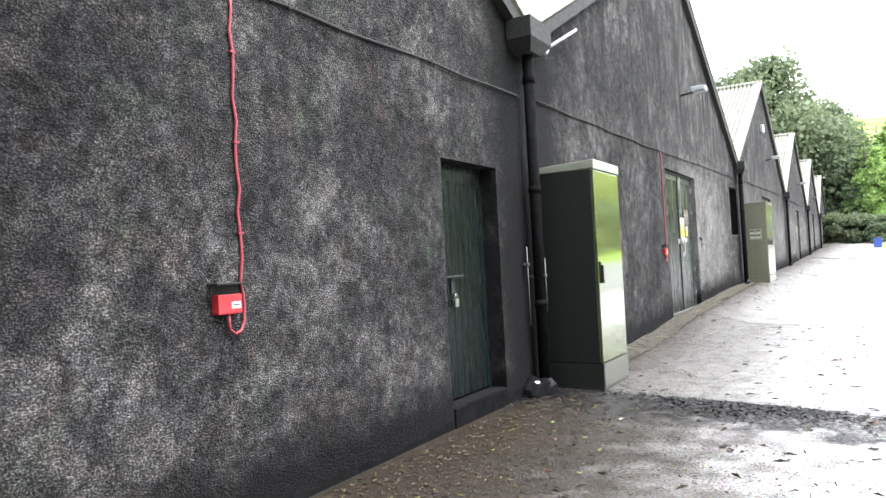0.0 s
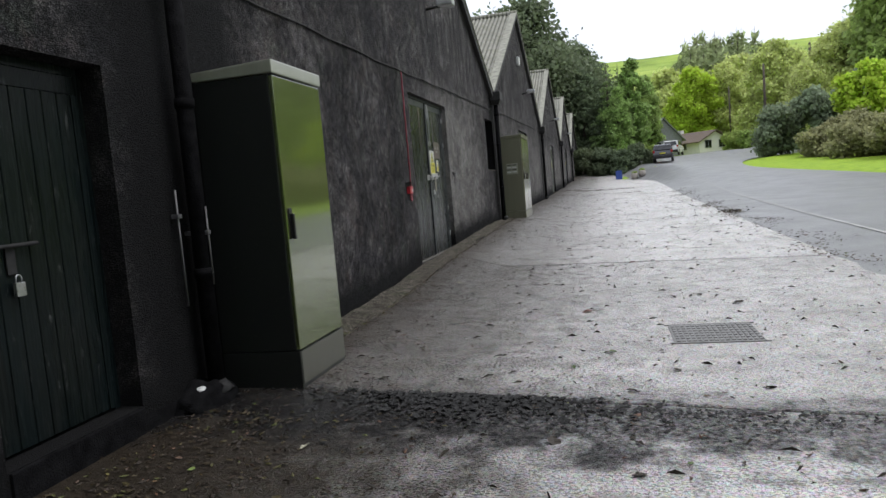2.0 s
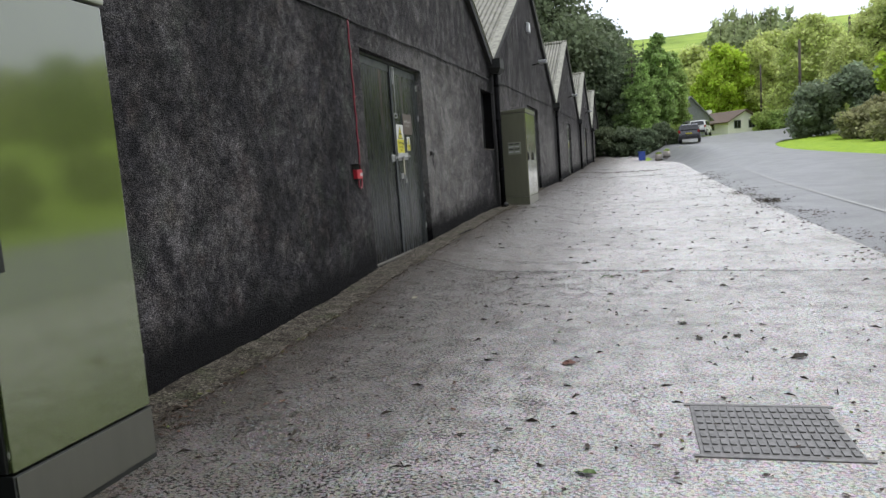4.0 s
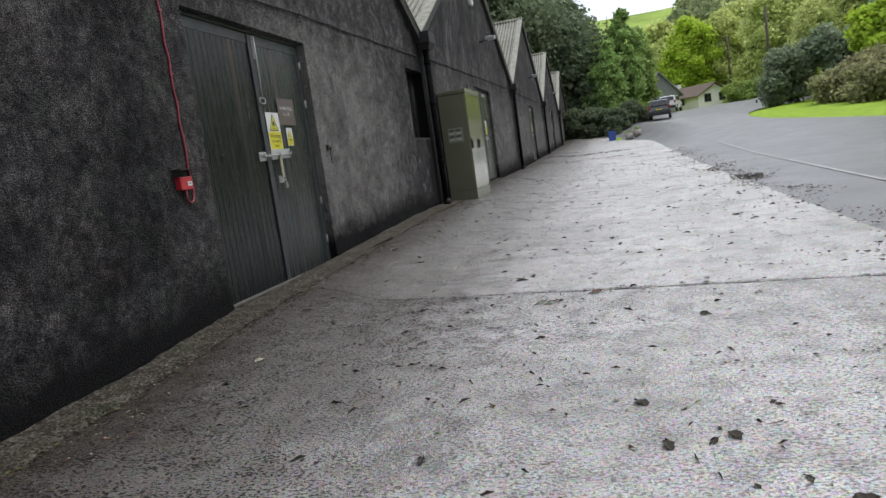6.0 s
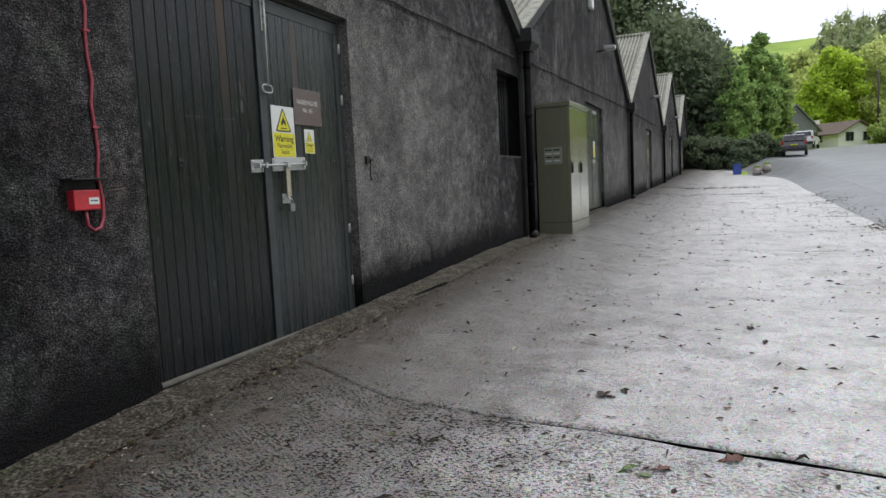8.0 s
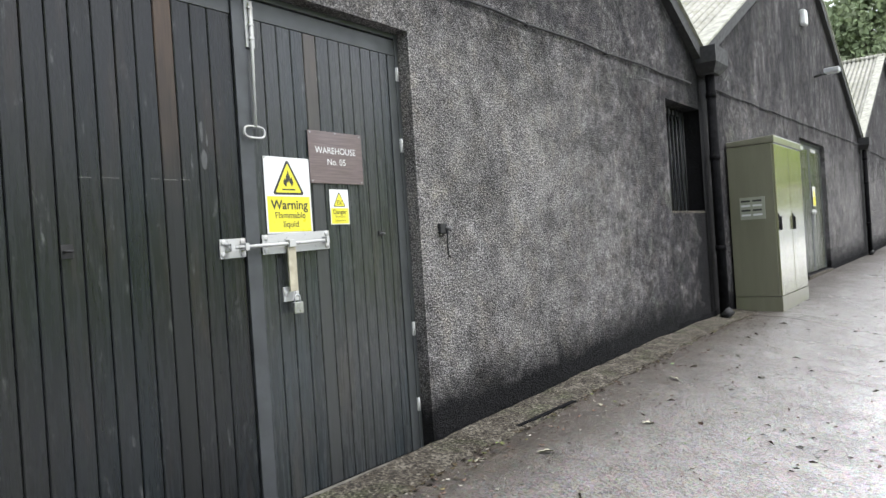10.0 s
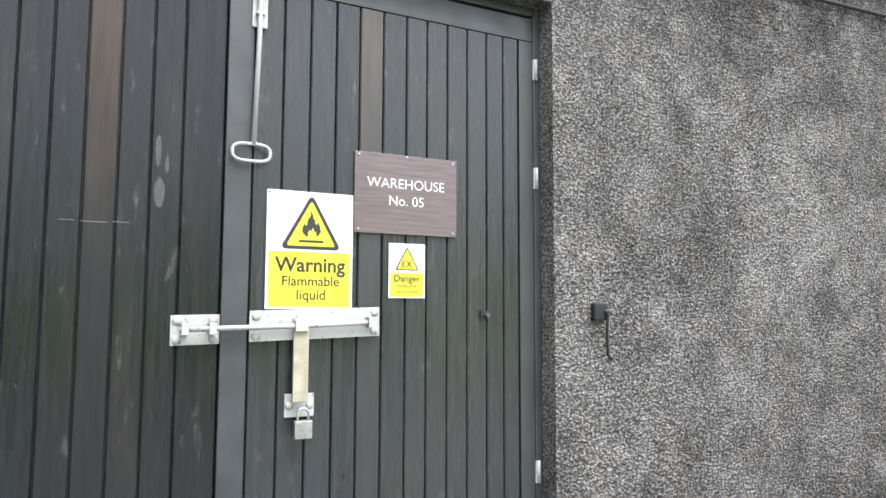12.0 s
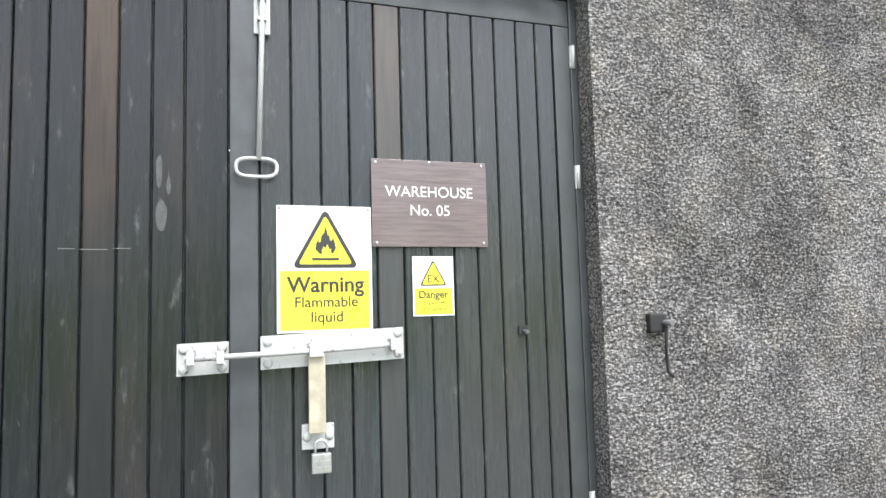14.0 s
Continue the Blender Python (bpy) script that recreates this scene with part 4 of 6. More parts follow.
ex = thing("explosion_sign", (sx, 15.376, 1.75), "small white and yellow explosive atmosphere sign", "sign")
part("board", box(sx, sx + 0.003, 15.301, 15.451, 1.75, 1.957), WHITE, ex)
part("triangle", plate_poly(rounded_triangle(15.376, 1.855, 0.05, 0.09, 0.005), sx + 0.0032, sx + 0.0038), INK, ex, "black hazard triangle")
part("triangle_field", plate_poly(rounded_triangle(15.376, 1.859, 0.042, 0.077, 0.003), sx + 0.004, sx + 0.0045), YELLOW, ex, "yellow hazard triangle field")
text_part("EX", 15.355, 15.398, 1.866, sx + 0.0048, INK, ex, 0.006)
part("yellow_field", plate_poly(rect(15.307, 15.445, 1.755, 1.846), sx + 0.0032, sx + 0.0038), YELLOW, ex, "yellow text field")
text_part("Danger", 15.323, 15.43, 1.812, sx + 0.0042, INK, ex, 0.018)
text_part("Explosive", 15.338, 15.415, 1.79, sx + 0.0042, INK, ex)
text_part("atmosphere", 15.331, 15.422, 1.768, sx + 0.0042, INK, ex)

latch = thing("door_latch", (sx, 15.713, 1.68), "small rusty iron latch stub on the boards", "latch")
part("plate", box(sx, sx + 0.008, 15.695, 15.732, 1.672, 1.705, 0.002), BLACK_IRON, latch)
part("pin", tube([(sx, 15.713, 1.685), (sx + 0.04, 15.713, 1.685)], 0.007), DULL_ZINC, latch)
catch = thing("door_stop", (WALL_X, 16.2, 1.6), "black iron door hook fixed to the roughcast", "hook")
part("block", box(WALL_X - 0.01, WALL_X + 0.035, 16.165, 16.235, 1.665, 1.735, 0.008), BLACK_IRON, catch)
part("pin", tube([(WALL_X + 0.02, 16.225, 1.7), (WALL_X + 0.075, 16.232, 1.7)], 0.012), DULL_ZINC, catch)
part("hook", tube([(WALL_X + 0.045, 16.225, 1.69), (WALL_X + 0.03, 16.232, 1.6), (WALL_X + 0.03, 16.236, 1.52), (WALL_X + 0.04, 16.25, 1.5)], 0.006), BLACK_IRON, catch)
ring_handle = thing("door_pull", (sx, 13.815, 1.66), "small black iron pull on the boards", "handle")
part("plate", box(sx, sx + 0.006, 13.79, 13.84, 1.63, 1.69, 0.002), BLACK_IRON, ring_handle)
part("loop", tube([(sx + 0.006, 13.8, 1.66), (sx + 0.03, 13.805, 1.66), (sx + 0.03, 13.826, 1.66), (sx + 0.006, 13.83, 1.66)], 0.006), BLACK_IRON, ring_handle)

# the small door of the first warehouse
door = thing("door_1", (-3.2, 5.88, 0.2), "closed dark green boarded door in a deep recess", "door", kind="structure")
y0, y1, z0, z1 = DOOR_A
door_frame(y0, y1, z0, z1, -3.24, door, BOARD_GREEN, 0.06)
boarded_leaf("leaf", 5.424, 6.336, z0 + 0.02, 2.285, BOARD_GREEN, BOARD_GREEN, -3.2, door, 0.07, 0.05, 0.11, None, 0.115)
part("hasp_bar", tube([(-3.17, 5.43, 1.31), (-3.17, 5.86, 1.315)], 0.012), BLACK_IRON, door)
part("hasp", box(-3.197, -3.185, 5.66, 5.72, 1.16, 1.32, 0.003), BLACK_IRON, door)
padlock(-3.165, 5.70, 1.04, 0.062, 0.075, "steel padlock hanging from a black hasp")
sill = box(WALL_X - 0.3, WALL_X + 0.02, 5.37, 6.39, -0.2, 0.195, 0.01)
tagged(whole("door_sill", sill, TAR, "dark concrete door threshold", "threshold"), kind="structure")


def far_door(k, o, mat):
    y0, y1, z0, z1 = o
    ob = thing(f"door_{k}", (DOOR_X, (y0 + y1) / 2, z0), "closed grey-green boarded double door", "door", kind="structure")
    ym = (y0 + y1) / 2
    door_frame(y0, y1, z0, z1, DOOR_X - 0.02, ob, FRAME_PAINT, 0.05)
    boarded_leaf("left_leaf", y0 + 0.06, ym - 0.005, z0 + 0.02, z1 - 0.06, mat, FRAME_PAINT, DOOR_X, ob, 0.08, 0.08, 0.1, None, 0.12)
    boarded_leaf("right_leaf", ym + 0.005, y1 - 0.06, z0 + 0.02, z1 - 0.06, mat, FRAME_PAINT, DOOR_X, ob, 0.08, 0.08, 0.1, None, 0.12)
    part("bolt", tube([(DOOR_X + 0.03, ym - 0.25, z0 + 1.3), (DOOR_X + 0.03, ym + 0.35, z0 + 1.3)], 0.015), WHITE_IRON, ob, "white iron bolt")
    part("bolt_plate", box(DOOR_X + 0.005, DOOR_X + 0.015, ym + 0.02, ym + 0.4, z0 + 1.25, z0 + 1.35), WHITE_IRON, ob)
    part("strap", box(DOOR_X + 0.02, DOOR_X + 0.03, ym + 0.12, ym + 0.17, z0 + 1.0, z0 + 1.3), WHITE_IRON, ob)
    s = box(WALL_X - 0.3, WALL_X + 0.04, y0 + 0.01, y1 - 0.01, -0.2, z0 - 0.004, 0.01)
    tagged(whole("door_sill", s, KERB, "concrete door threshold", "threshold"), kind="structure")
    for a in (y0 + 0.2, ym + 0.15):
        part("head_plate", box(DOOR_X + 0.005, DOOR_X + 0.02, a, a + 0.55, z1 - 0.2, z1 - 0.12, 0.004), WHITE_IRON, ob, "white head plate")
    sg = thing("warning_sign", (DOOR_X, ym, z0 + 1.4), "white and yellow warning sign on a double door", "sign")
    part("board", box(DOOR_X + 0.02, DOOR_X + 0.024, ym + 0.08, ym + 0.39, z0 + 1.42, z0 + 1.85), WHITE, sg)
    part("yellow_field", box(DOOR_X + 0.0245, DOOR_X + 0.026, ym + 0.1, ym + 0.37, z0 + 1.44, z0 + 1.63), YELLOW, sg)
    part("triangle", plate_poly(rounded_triangle(ym + 0.235, z0 + 1.65, 0.1, 0.17), DOOR_X + 0.0245, DOOR_X + 0.026), YELLOW, sg)
    return ob


far_door(3, DOOR_C, BOARD_PALE)
for k in (4, 5, 6):
    far_door(k, OPENINGS[k][0], BOARD_PALE if k == 4 else BOARD)

# ---- the barred window ----
y0, y1, z0, z1 = WINDOW
win = thing("window_1", (WALL_X - 0.2, (y0 + y1) / 2, z0), "dark barred window in a deep roughcast recess", "window", kind="structure")
part("pane", box(WALL_X - 0.27, WALL_X - 0.262, y0 + 0.02, y1 - 0.02, z0 + 0.02, z1 - 0.02), GLASS, win)
part("frame", box(WALL_X - 0.3, WALL_X - 0.24, y0, y0 + 0.05, z0, z1, 0.004), FRAME_PAINT, win)
part("frame", box(WALL_X - 0.3, WALL_X - 0.24, y1 - 0.05, y1, z0, z1, 0.004), FRAME_PAINT, win)
part("frame", box(WALL_X - 0.3, WALL_X - 0.24, y0 + 0.052, y1 - 0.052, z1 - 0.05, z1, 0.004), FRAME_PAINT, win)
part("window_sill", box(WALL_X - 0.3, WALL_X - 0.004, y0 + 0.003, y1 - 0.003, z0 + 0.001, z0 + 0.03, 0.006), KERB, win)
for i in range(9):
    y = y0 + 0.1 + (y1 - y0 - 0.2) * i / 8
    part("bar", tube([(WALL_X - 0.2, y, z0 + 0.02), (WALL_X - 0.2, y, z1)], 0.012, seg=8), BLACK_IRON, win)


# ---- rainwater goods, cables, lamps ----
def downpipe(y):
    g = slab_level(-2.9, y)
    ob = thing("downpipe", (-2.93, y, g), "black iron downpipe with a hopper under the valley gutter", "downpipe", "downpipes")
    part("pipe", tube([(-2.93, y, g), (-2.93, y, 3.62)], 0.06, seg=14), TAR, ob)
    for z in (g + 0.9, g + 2.1, 3.3):
        part("collar", tube([(-2.93, y, z), (-2.93, y, z + 0.07)], 0.07, seg=14), TAR, ob)
    bm = bmesh.new()
    lo = [(-3.04, y - 0.14), (-2.83, y - 0.14), (-2.83, y + 0.14), (-3.04, y + 0.14)]
    hi = [(-3.04, y - 0.27), (-2.76, y - 0.27), (-2.76, y + 0.27), (-3.04, y + 0.27)]
    a = [bm.verts.new((*p, 3.6)) for p in lo]
    b = [bm.verts.new((*p, 3.72)) for p in hi]
    c = [bm.verts.new((*p, 3.93)) for p in hi]
    for p, q in ((a, b), (b, c)):
        for i in range(4):
            bm.faces.new((p[i], p[(i + 1) % 4], q[(i + 1) % 4], q[i]))
    bm.faces.new(a[::-1])
    bm.faces.new(c)
    part("hopper", bm, FLASHING, ob, "dark lead-lined hopper box")
    part("shoe", tube([(-2.93, y, g + 0.1), (-2.86, y, g + 0.03)], 0.08, seg=12), BLACK_IRON, ob)
    return ob


for k in range(6):
    downpipe(VALLEY + BAY * k - 0.14 + (0.3 if k == 1 else 0))
flash = thing("gutter_end", (-2.95, 7.6, 3.9), "bent pale metal gutter end at the valley", "gutter")
part("sheet", plate_poly([(7.3, 3.92), (7.55, 3.72), (7.62, 3.78), (7.45, 4.05)], -2.93, -2.9), PALE_METAL, flash)
part("edge", tube([(-2.92, 7.55, 3.78), (-2.92, 8.6, 4.28)], 0.02, seg=8), PALE_METAL, flash)

# two thin bars modelled in place of highlight lines beside the downpipe
for y, za, zb in ((6.93, 0.75, 1.57), (7.06, 0.88, 1.44)):
    c = thing("conduit", (-2.96, y, za), "thin zinc bar standing in for a highlight by the downpipe", "conduit", "conduits by the downpipe")
    part("pipe", tube([(-2.86 if y > 7.0 else -3.0, y, za), (-2.86 if y > 7.0 else -3.0, y, zb)], 0.007, seg=8), DULL_ZINC, c)
    part("clip", box(-3.04, -2.85 if y > 7.0 else -2.98, y - 0.02, y + 0.02, zb - 0.2, zb - 0.17, 0.003), DULL_ZINC, c)


def wall_cable(pts, r, mat, label, name="wall_cable"):
    ob = thing(name, pts[0], label, "cable")
    fine = []
    for a, b in zip(pts, pts[1:]):
        n = max(2, int((Vector(b) - Vector(a)).length / 0.5))
        for i in range(n):
            p = Vector(a).lerp(Vector(b), i / n)
            p.z += 0.012 * math.sin(i * 2.1)
            p.y += 0.006 * math.sin(i * 1.7) if abs(a[2] - b[2]) > 1 else 0
            fine.append(p)
    fine.append(Vector(pts[-1]))
    part("run", tube(fine, r, seg=8), mat, ob)
    for p in fine[1::3]:
        part("clip", box(WALL_X - 0.005, WALL_X + 0.02 + r, p.y - 0.012, p.y + 0.012, p.z - r - 0.006, p.z + r + 0.006, 0.003), BLACK_IRON, ob)
    return ob


cx = WALL_X + 0.018
wall_cable([(cx, -6, 3.05), (cx, 3.0, 3.1), (cx, 6.95, 3.17)], 0.011, BLACK_IRON, "dark armoured cable clipped along the roughcast")
wall_cable([(cx, 7.45, 3.2), (cx, 12.3, 3.25), (cx, 16.5, 3.35), (cx, 21.5, 3.45)], 0.011, BLACK_IRON, "dark armoured cable clipped along the roughcast")
wall_cable([(cx, 22.3, 3.5), (cx, 29, 3.62), (cx, 36, 3.75)], 0.011, BLACK_IRON, "dark armoured cable clipped along the roughcast")
wall_cable([(cx, 37, 3.7), (cx, 50.5, 3.8)], 0.011, BLACK_IRON, "dark armoured cable clipped along the roughcast")


def call_point(y, z, top):
    """A red box on the wall with a hood above it and its red cable looped in from below."""
    ob = thing("fire_call_point", (WALL_X, y, z), "red break-glass box under a black hood on the wall", "call point", "red call points")
    part("box", box(WALL_X, WALL_X + 0.06, y - 0.085, y + 0.085, z - 0.055, z + 0.055, 0.008), RED, ob)
    part("label_plate", box(WALL_X + 0.06, WALL_X + 0.063, y + 0.005, y + 0.07, z - 0.025, z + 0.012), WHITE, ob, "white printed label")
    part("print", box(WALL_X + 0.0632, WALL_X + 0.064, y + 0.015, y + 0.06, z - 0.008, z - 0.002), INK, ob)
    part("hood", box(WALL_X - 0.002, WALL_X + 0.1, y - 0.12, y + 0.125, z + 0.108, z + 0.118, 0.002), BLACK_IRON, ob, "black hood plate")
    part("hood_back", box(WALL_X, WALL_X + 0.012, y - 0.1, y + 0.1, z + 0.055, z + 0.107, 0.002), BLACK_IRON, ob)
    c = thing("red_cable", (WALL_X, y + 0.12, z), "red fire-alarm cable run down the wall to its box", "cable", "red alarm cables")
    yc = y + 0.125
    pts = [(cx, yc + 0.012 * math.sin(q * 2.3), top + (z - top) * q / 14) for q in range(15)]
    pts += [(cx + 0.01, yc - 0.005, z - 0.1), (cx + 0.012, yc - 0.03, z - 0.155), (cx + 0.012, yc - 0.075, z - 0.17), (cx + 0.012, yc - 0.115, z - 0.14), (cx + 0.02, yc - 0.125, z - 0.055)]
    part("run", tube(pts, 0.0095, seg=8), RED_CABLE, c)
    for q in (3, 7, 11):
        part("clip", box(WALL_X, cx + 0.014, yc - 0.02, yc + 0.02, pts[q][2], pts[q][2] + 0.012), RED_CABLE, c)


call_point(2.945, 1.275, 3.1)
call_point(12.92, 1.445, 3.28)


def floodlight(y, z):
    ob = thing("wall_light", (WALL_X, y, z), "small pale floodlight on a bracket on the gable", "light", "gable lights")
    part("bracket", tube([(WALL_X, y - 0.1, z - 0.05), (WALL_X + 0.25, y - 0.02, z)], 0.025, seg=8), BLACK_IRON, ob)
    part("head", box(WALL_X + 0.2, WALL_X + 0.5, y - 0.13, y + 0.13, z - 0.01, z + 0.1, 0.03, m=None), PALE_METAL, ob, "pale metal lamp head")
    part("lens", box(WALL_X + 0.23, WALL_X + 0.47, y - 0.1, y + 0.1, z - 0.016, z - 0.011), WHITE, ob)


floodlight(15.2, 4.7)
floodlight(30.0, 4.85)
for k in (4, 5):
    floodlight(VALLEY + BAY * (k - 1) - 6.4, 4.9)
bell = thing("alarm_box", (WALL_X, 28.8, 5.7), "white alarm sounder box high on the gable", "alarm")
part("cover", box(WALL_X, WALL_X + 0.12, 28.68, 28.97, 5.72, 6.03, 0.04), WHITE, bell)


# ---- street cabinets ----
def cabinet(name, x0, x1, y0, y1, zg, h, doors, label, front, side, plinth=0.22, cap=0.1, trim=None):
    ob = thing(name, ((x0 + x1) / 2, (y0 + y1) / 2, zg), label, "cabinet")
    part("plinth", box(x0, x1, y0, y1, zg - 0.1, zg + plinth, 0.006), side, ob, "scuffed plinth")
    # added front plate: light reflected onto the plinth is put into its colour
    if side is CAB_SIDE_SHADED:
        part("plinth_front", box(x1 + 0.001, x1 + 0.006, y0 + 0.012, y1 - 0.012, zg + 0.02, zg + plinth - 0.006, 0.002), PLINTH_LIT, ob, "scuffed plinth front, coloured paler for the light on it")
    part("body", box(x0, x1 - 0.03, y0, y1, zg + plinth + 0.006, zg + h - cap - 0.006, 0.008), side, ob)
    bm = box(x0, x1 + 0.012, y0 - 0.012, y1 + 0.012, zg + h - cap, zg + h, 0.012)
    for v in bm.verts:
        if v.co.z > zg + h - cap / 2:
            v.co.z -= 0.03 * (x1 - v.co.x) / (x1 - x0)
    part("cap", bm, trim or CAB_TRIM, ob, "weathered cap")
    w = (y1 - y0) / doors
    for i in range(doors):
        a, b = y0 + w * i + 0.008, y0 + w * (i + 1) - 0.008
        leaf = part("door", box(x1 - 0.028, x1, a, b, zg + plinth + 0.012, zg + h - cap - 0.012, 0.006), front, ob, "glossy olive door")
        hy = a + 0.05
        hz = zg + h * 0.5
        grip = box(x1, x1 + 0.012, hy - 0.025, hy + 0.025, hz - 0.1, hz + 0.13, 0.005)
        box(x1 + 0.012, x1 + 0.04, hy - 0.014, hy + 0.014, hz - 0.1, hz + 0.09, 0.006, grip)
        part("handle", grip, PLASTIC_BLACK, leaf, "black swing handle")
        for z in (zg + plinth + 0.2, zg + h - cap - 0.25):
            part("hinge", tube([(x1 - 0.01, b + 0.003, z), (x1 - 0.01, b + 0.003, z + 0.08)], 0.009, seg=8), side, leaf)
    return ob


cabinet("electric_cabinet", -3.02, -2.375, 7.32, 8.175, slab_level(-2.6, 7.7), 2.42, 1, "tall green steel cabinet, sides coloured in shade, one glossy olive door", CAB_DOOR, CAB_SIDE_SHADED, 0.27)
GREEN_2 = cabinet_paint("second_cabinet_side", (0.125, 0.124, 0.085), 0.4)
OLIVE_DOOR = cabinet_paint("second_cabinet_door", (0.17, 0.172, 0.105), 0.2, 1.5)
second = cabinet("electric_cabinet", -3.02, -2.4, 22.8, 24.5, slab_level(-2.5, 23.5), 2.42, 2, "olive green steel cabinet with two glossy doors and a side notice", OLIVE_DOOR, GREEN_2, 0.2, 0.1, GREEN_2)
notice = part("notice", box(-2.88, -2.55, 22.785, 22.797, 1.67, 1.98), CAB_TRIM, second, "pale notice with rows of print")
for i in range(4):
    for a in (-2.86, -2.71):
        part("print_line", box(a, a + 0.12, 22.78, 22.7845, 1.72 + 0.065 * i, 1.745 + 0.065 * i), INK if i % 2 else WHITE, notice)


# ---- ground, road, apron ----
def sheet(xs, ys, height, mat, name):
    verts = [(x, y, height(x, y)) for y in ys for x in xs]
    n = len(xs)
    faces = [(j * n + i, j * n + i + 1, (j + 1) * n + i + 1, (j + 1) * n + i) for j in range(len(ys) - 1) for i in range(n - 1)]
    me = bpy.data.meshes.new(name)
    me.from_pydata(verts, [], faces)
    me.materials.append(mat)
    for p in me.polygons:
        p.use_smooth = True
    return me


def spread(a, b, n, k=1.0):
    return [a + (b - a) * (i / n) ** k for i in range(n + 1)]


gx = [-900, -500, -300, -200, -140, -100, -70, -50, -40] + spread(-32, 40, 72) + [45, 55, 70, 100, 140, 200, 300, 500, 900]
gy = [-900, -500, -250, -120, -80] + spread(-60, 120, 120) + spread(124, 330, 40) + [350, 400, 500, 700, 1200]


def ground_z(x, y):
    z = land(max(-60, min(60, x)), max(-60, min(y, 330)))
    if y > 330:
        z -= (y - 330) * 0.1
    z += 1.2 * noise.noise(Vector((x * 0.03, y * 0.03, 0))) * min(1, max(0, (y - 110) / 60))
    if -3 < x < 11.5 and y < 62:
        z -= 0.4
    return z - 0.07


ground = new("ground", sheet(gx, gy, ground_z, PASTURE, "ground"))
tagged(ground, "rolling green pasture ground", "ground", kind="structure")


def ribbon(left, right, lift, mat, name, across=10, step=1.0, skirt=0.0):
    """A strip of ground between two lines of (x, y), laid on the land."""
    def resample(line):
        pts = [Vector(p) for p in line]
        out_pts = []
        for i in range(len(pts) - 1):
            p0, p1, p2, p3 = pts[max(i - 1, 0)], pts[i], pts[i + 1], pts[min(i + 2, len(pts) - 1)]
            n = 10
            for q in range(n):
                t = q / n
                out_pts.append(0.5 * ((2 * p1) + (p2 - p0) * t + (2 * p0 - 5 * p1 + 4 * p2 - p3) * t * t + (3 * p1 - p0 - 3 * p2 + p3) * t ** 3))
        out_pts.append(pts[-1])
        return out_pts
    a, b = resample(left), resample(right)
    verts, faces = [], []
    n = across + 1
    for p, q in zip(a, b):
        for i in range(n):
            c = p.lerp(q, i / across)
            verts.append((c.x, c.y, land(c.x, c.y) + lift - (skirt if i in (0, across) else 0)))
    for j in range(len(a) - 1):
        for i in range(across):
            faces.append((j * n + i, j * n + i + 1, (j + 1) * n + i + 1, (j + 1) * n + i))
    me = bpy.data.meshes.new(name)
    me.from_pydata(verts, [], faces)
    me.materials.append(mat)
    for p in me.polygons:
        p.use_smooth = True
    return me


ROAD_L = [(2.4, -60), (2.4, -20), (2.4, 5), (2.4, 18), (2.4, 26), (2.5, 36), (2.7, 46), (2.6, 56), (0.9, 64), (1.5, 74), (6.5, 83), (13, 90.5), (20, 97), (34, 104)]
ROAD_R = [(12.4, -60), (12.4, -20), (12.4, 5), (12.3, 20), (11.8, 28), (10.8, 35), (9.5, 41), (8.6, 47), (8.9, 53), (10.2, 58), (13, 63), (18, 68), (26, 74), (40, 80)]
road = new("road", ribbon(ROAD_L, ROAD_R, -0.012, ASPHALT, "road", 12))
tagged(road, "damp grey asphalt road bending uphill", "road", kind="structure")
VERGE_OUT = [(60, -60), (60, -20), (60, 5), (60, 20), (60, 28), (60, 35), (60, 41), (60, 48), (60, 53), (60, 58), (60, 62), (60, 65), (60, 70), (60, 78)]
verge = new("grass_verge", ribbon(ROAD_R, VERGE_OUT, 0.05, GRASS, "grass_verge", 30, skirt=0.12))
tagged(verge, "bright mown grass verge beside the road", "verge", kind="structure")
line_pts = [(4.4, 6), (4.4, 18), (4.45, 25), (4.5, 31), (4.58, 40), (4.6, 50), (4.55, 58)]
line = new("road_marking", ribbon(line_pts, [(x + 0.075, y) for x, y in line_pts], 0.0, ROAD_PAINT, "road_marking", 1))
tagged(line, "worn white edge line on the asphalt", "road marking", kind="structure")

# the apron: concrete bays with open joints
JOINTS = [-7.0, -0.3, 6.95, 13.85, 21.9, 29.9, 37.5, 45.0, 52.5, 60.0, 66.0]
apron = thing("pavement", (0, 0, 0), "worn wet exposed-aggregate concrete apron", "pavement", kind="structure")


def joint_y(j, x):
    return JOINTS[j] - 0.16 * x + 0.035 * noise.noise(Vector((x * 1.3, j * 7.7, 0)))


def open_by(j, x):
    """How far a joint has broken open: most away from the wall."""
    t = min(1.0, max(0.0, (x + 1.6) / 1.8))
    return (0.004 + 0.03 * t) * (1 + 0.7 * noise.noise(Vector((x * 3.1, j * 4.1, 8)))) if j == 3 else 0.011 * (1 + 0.6 * noise.noise(Vector((x * 2.3, j * 5.7, 3)))) if j > 3 else 0.007


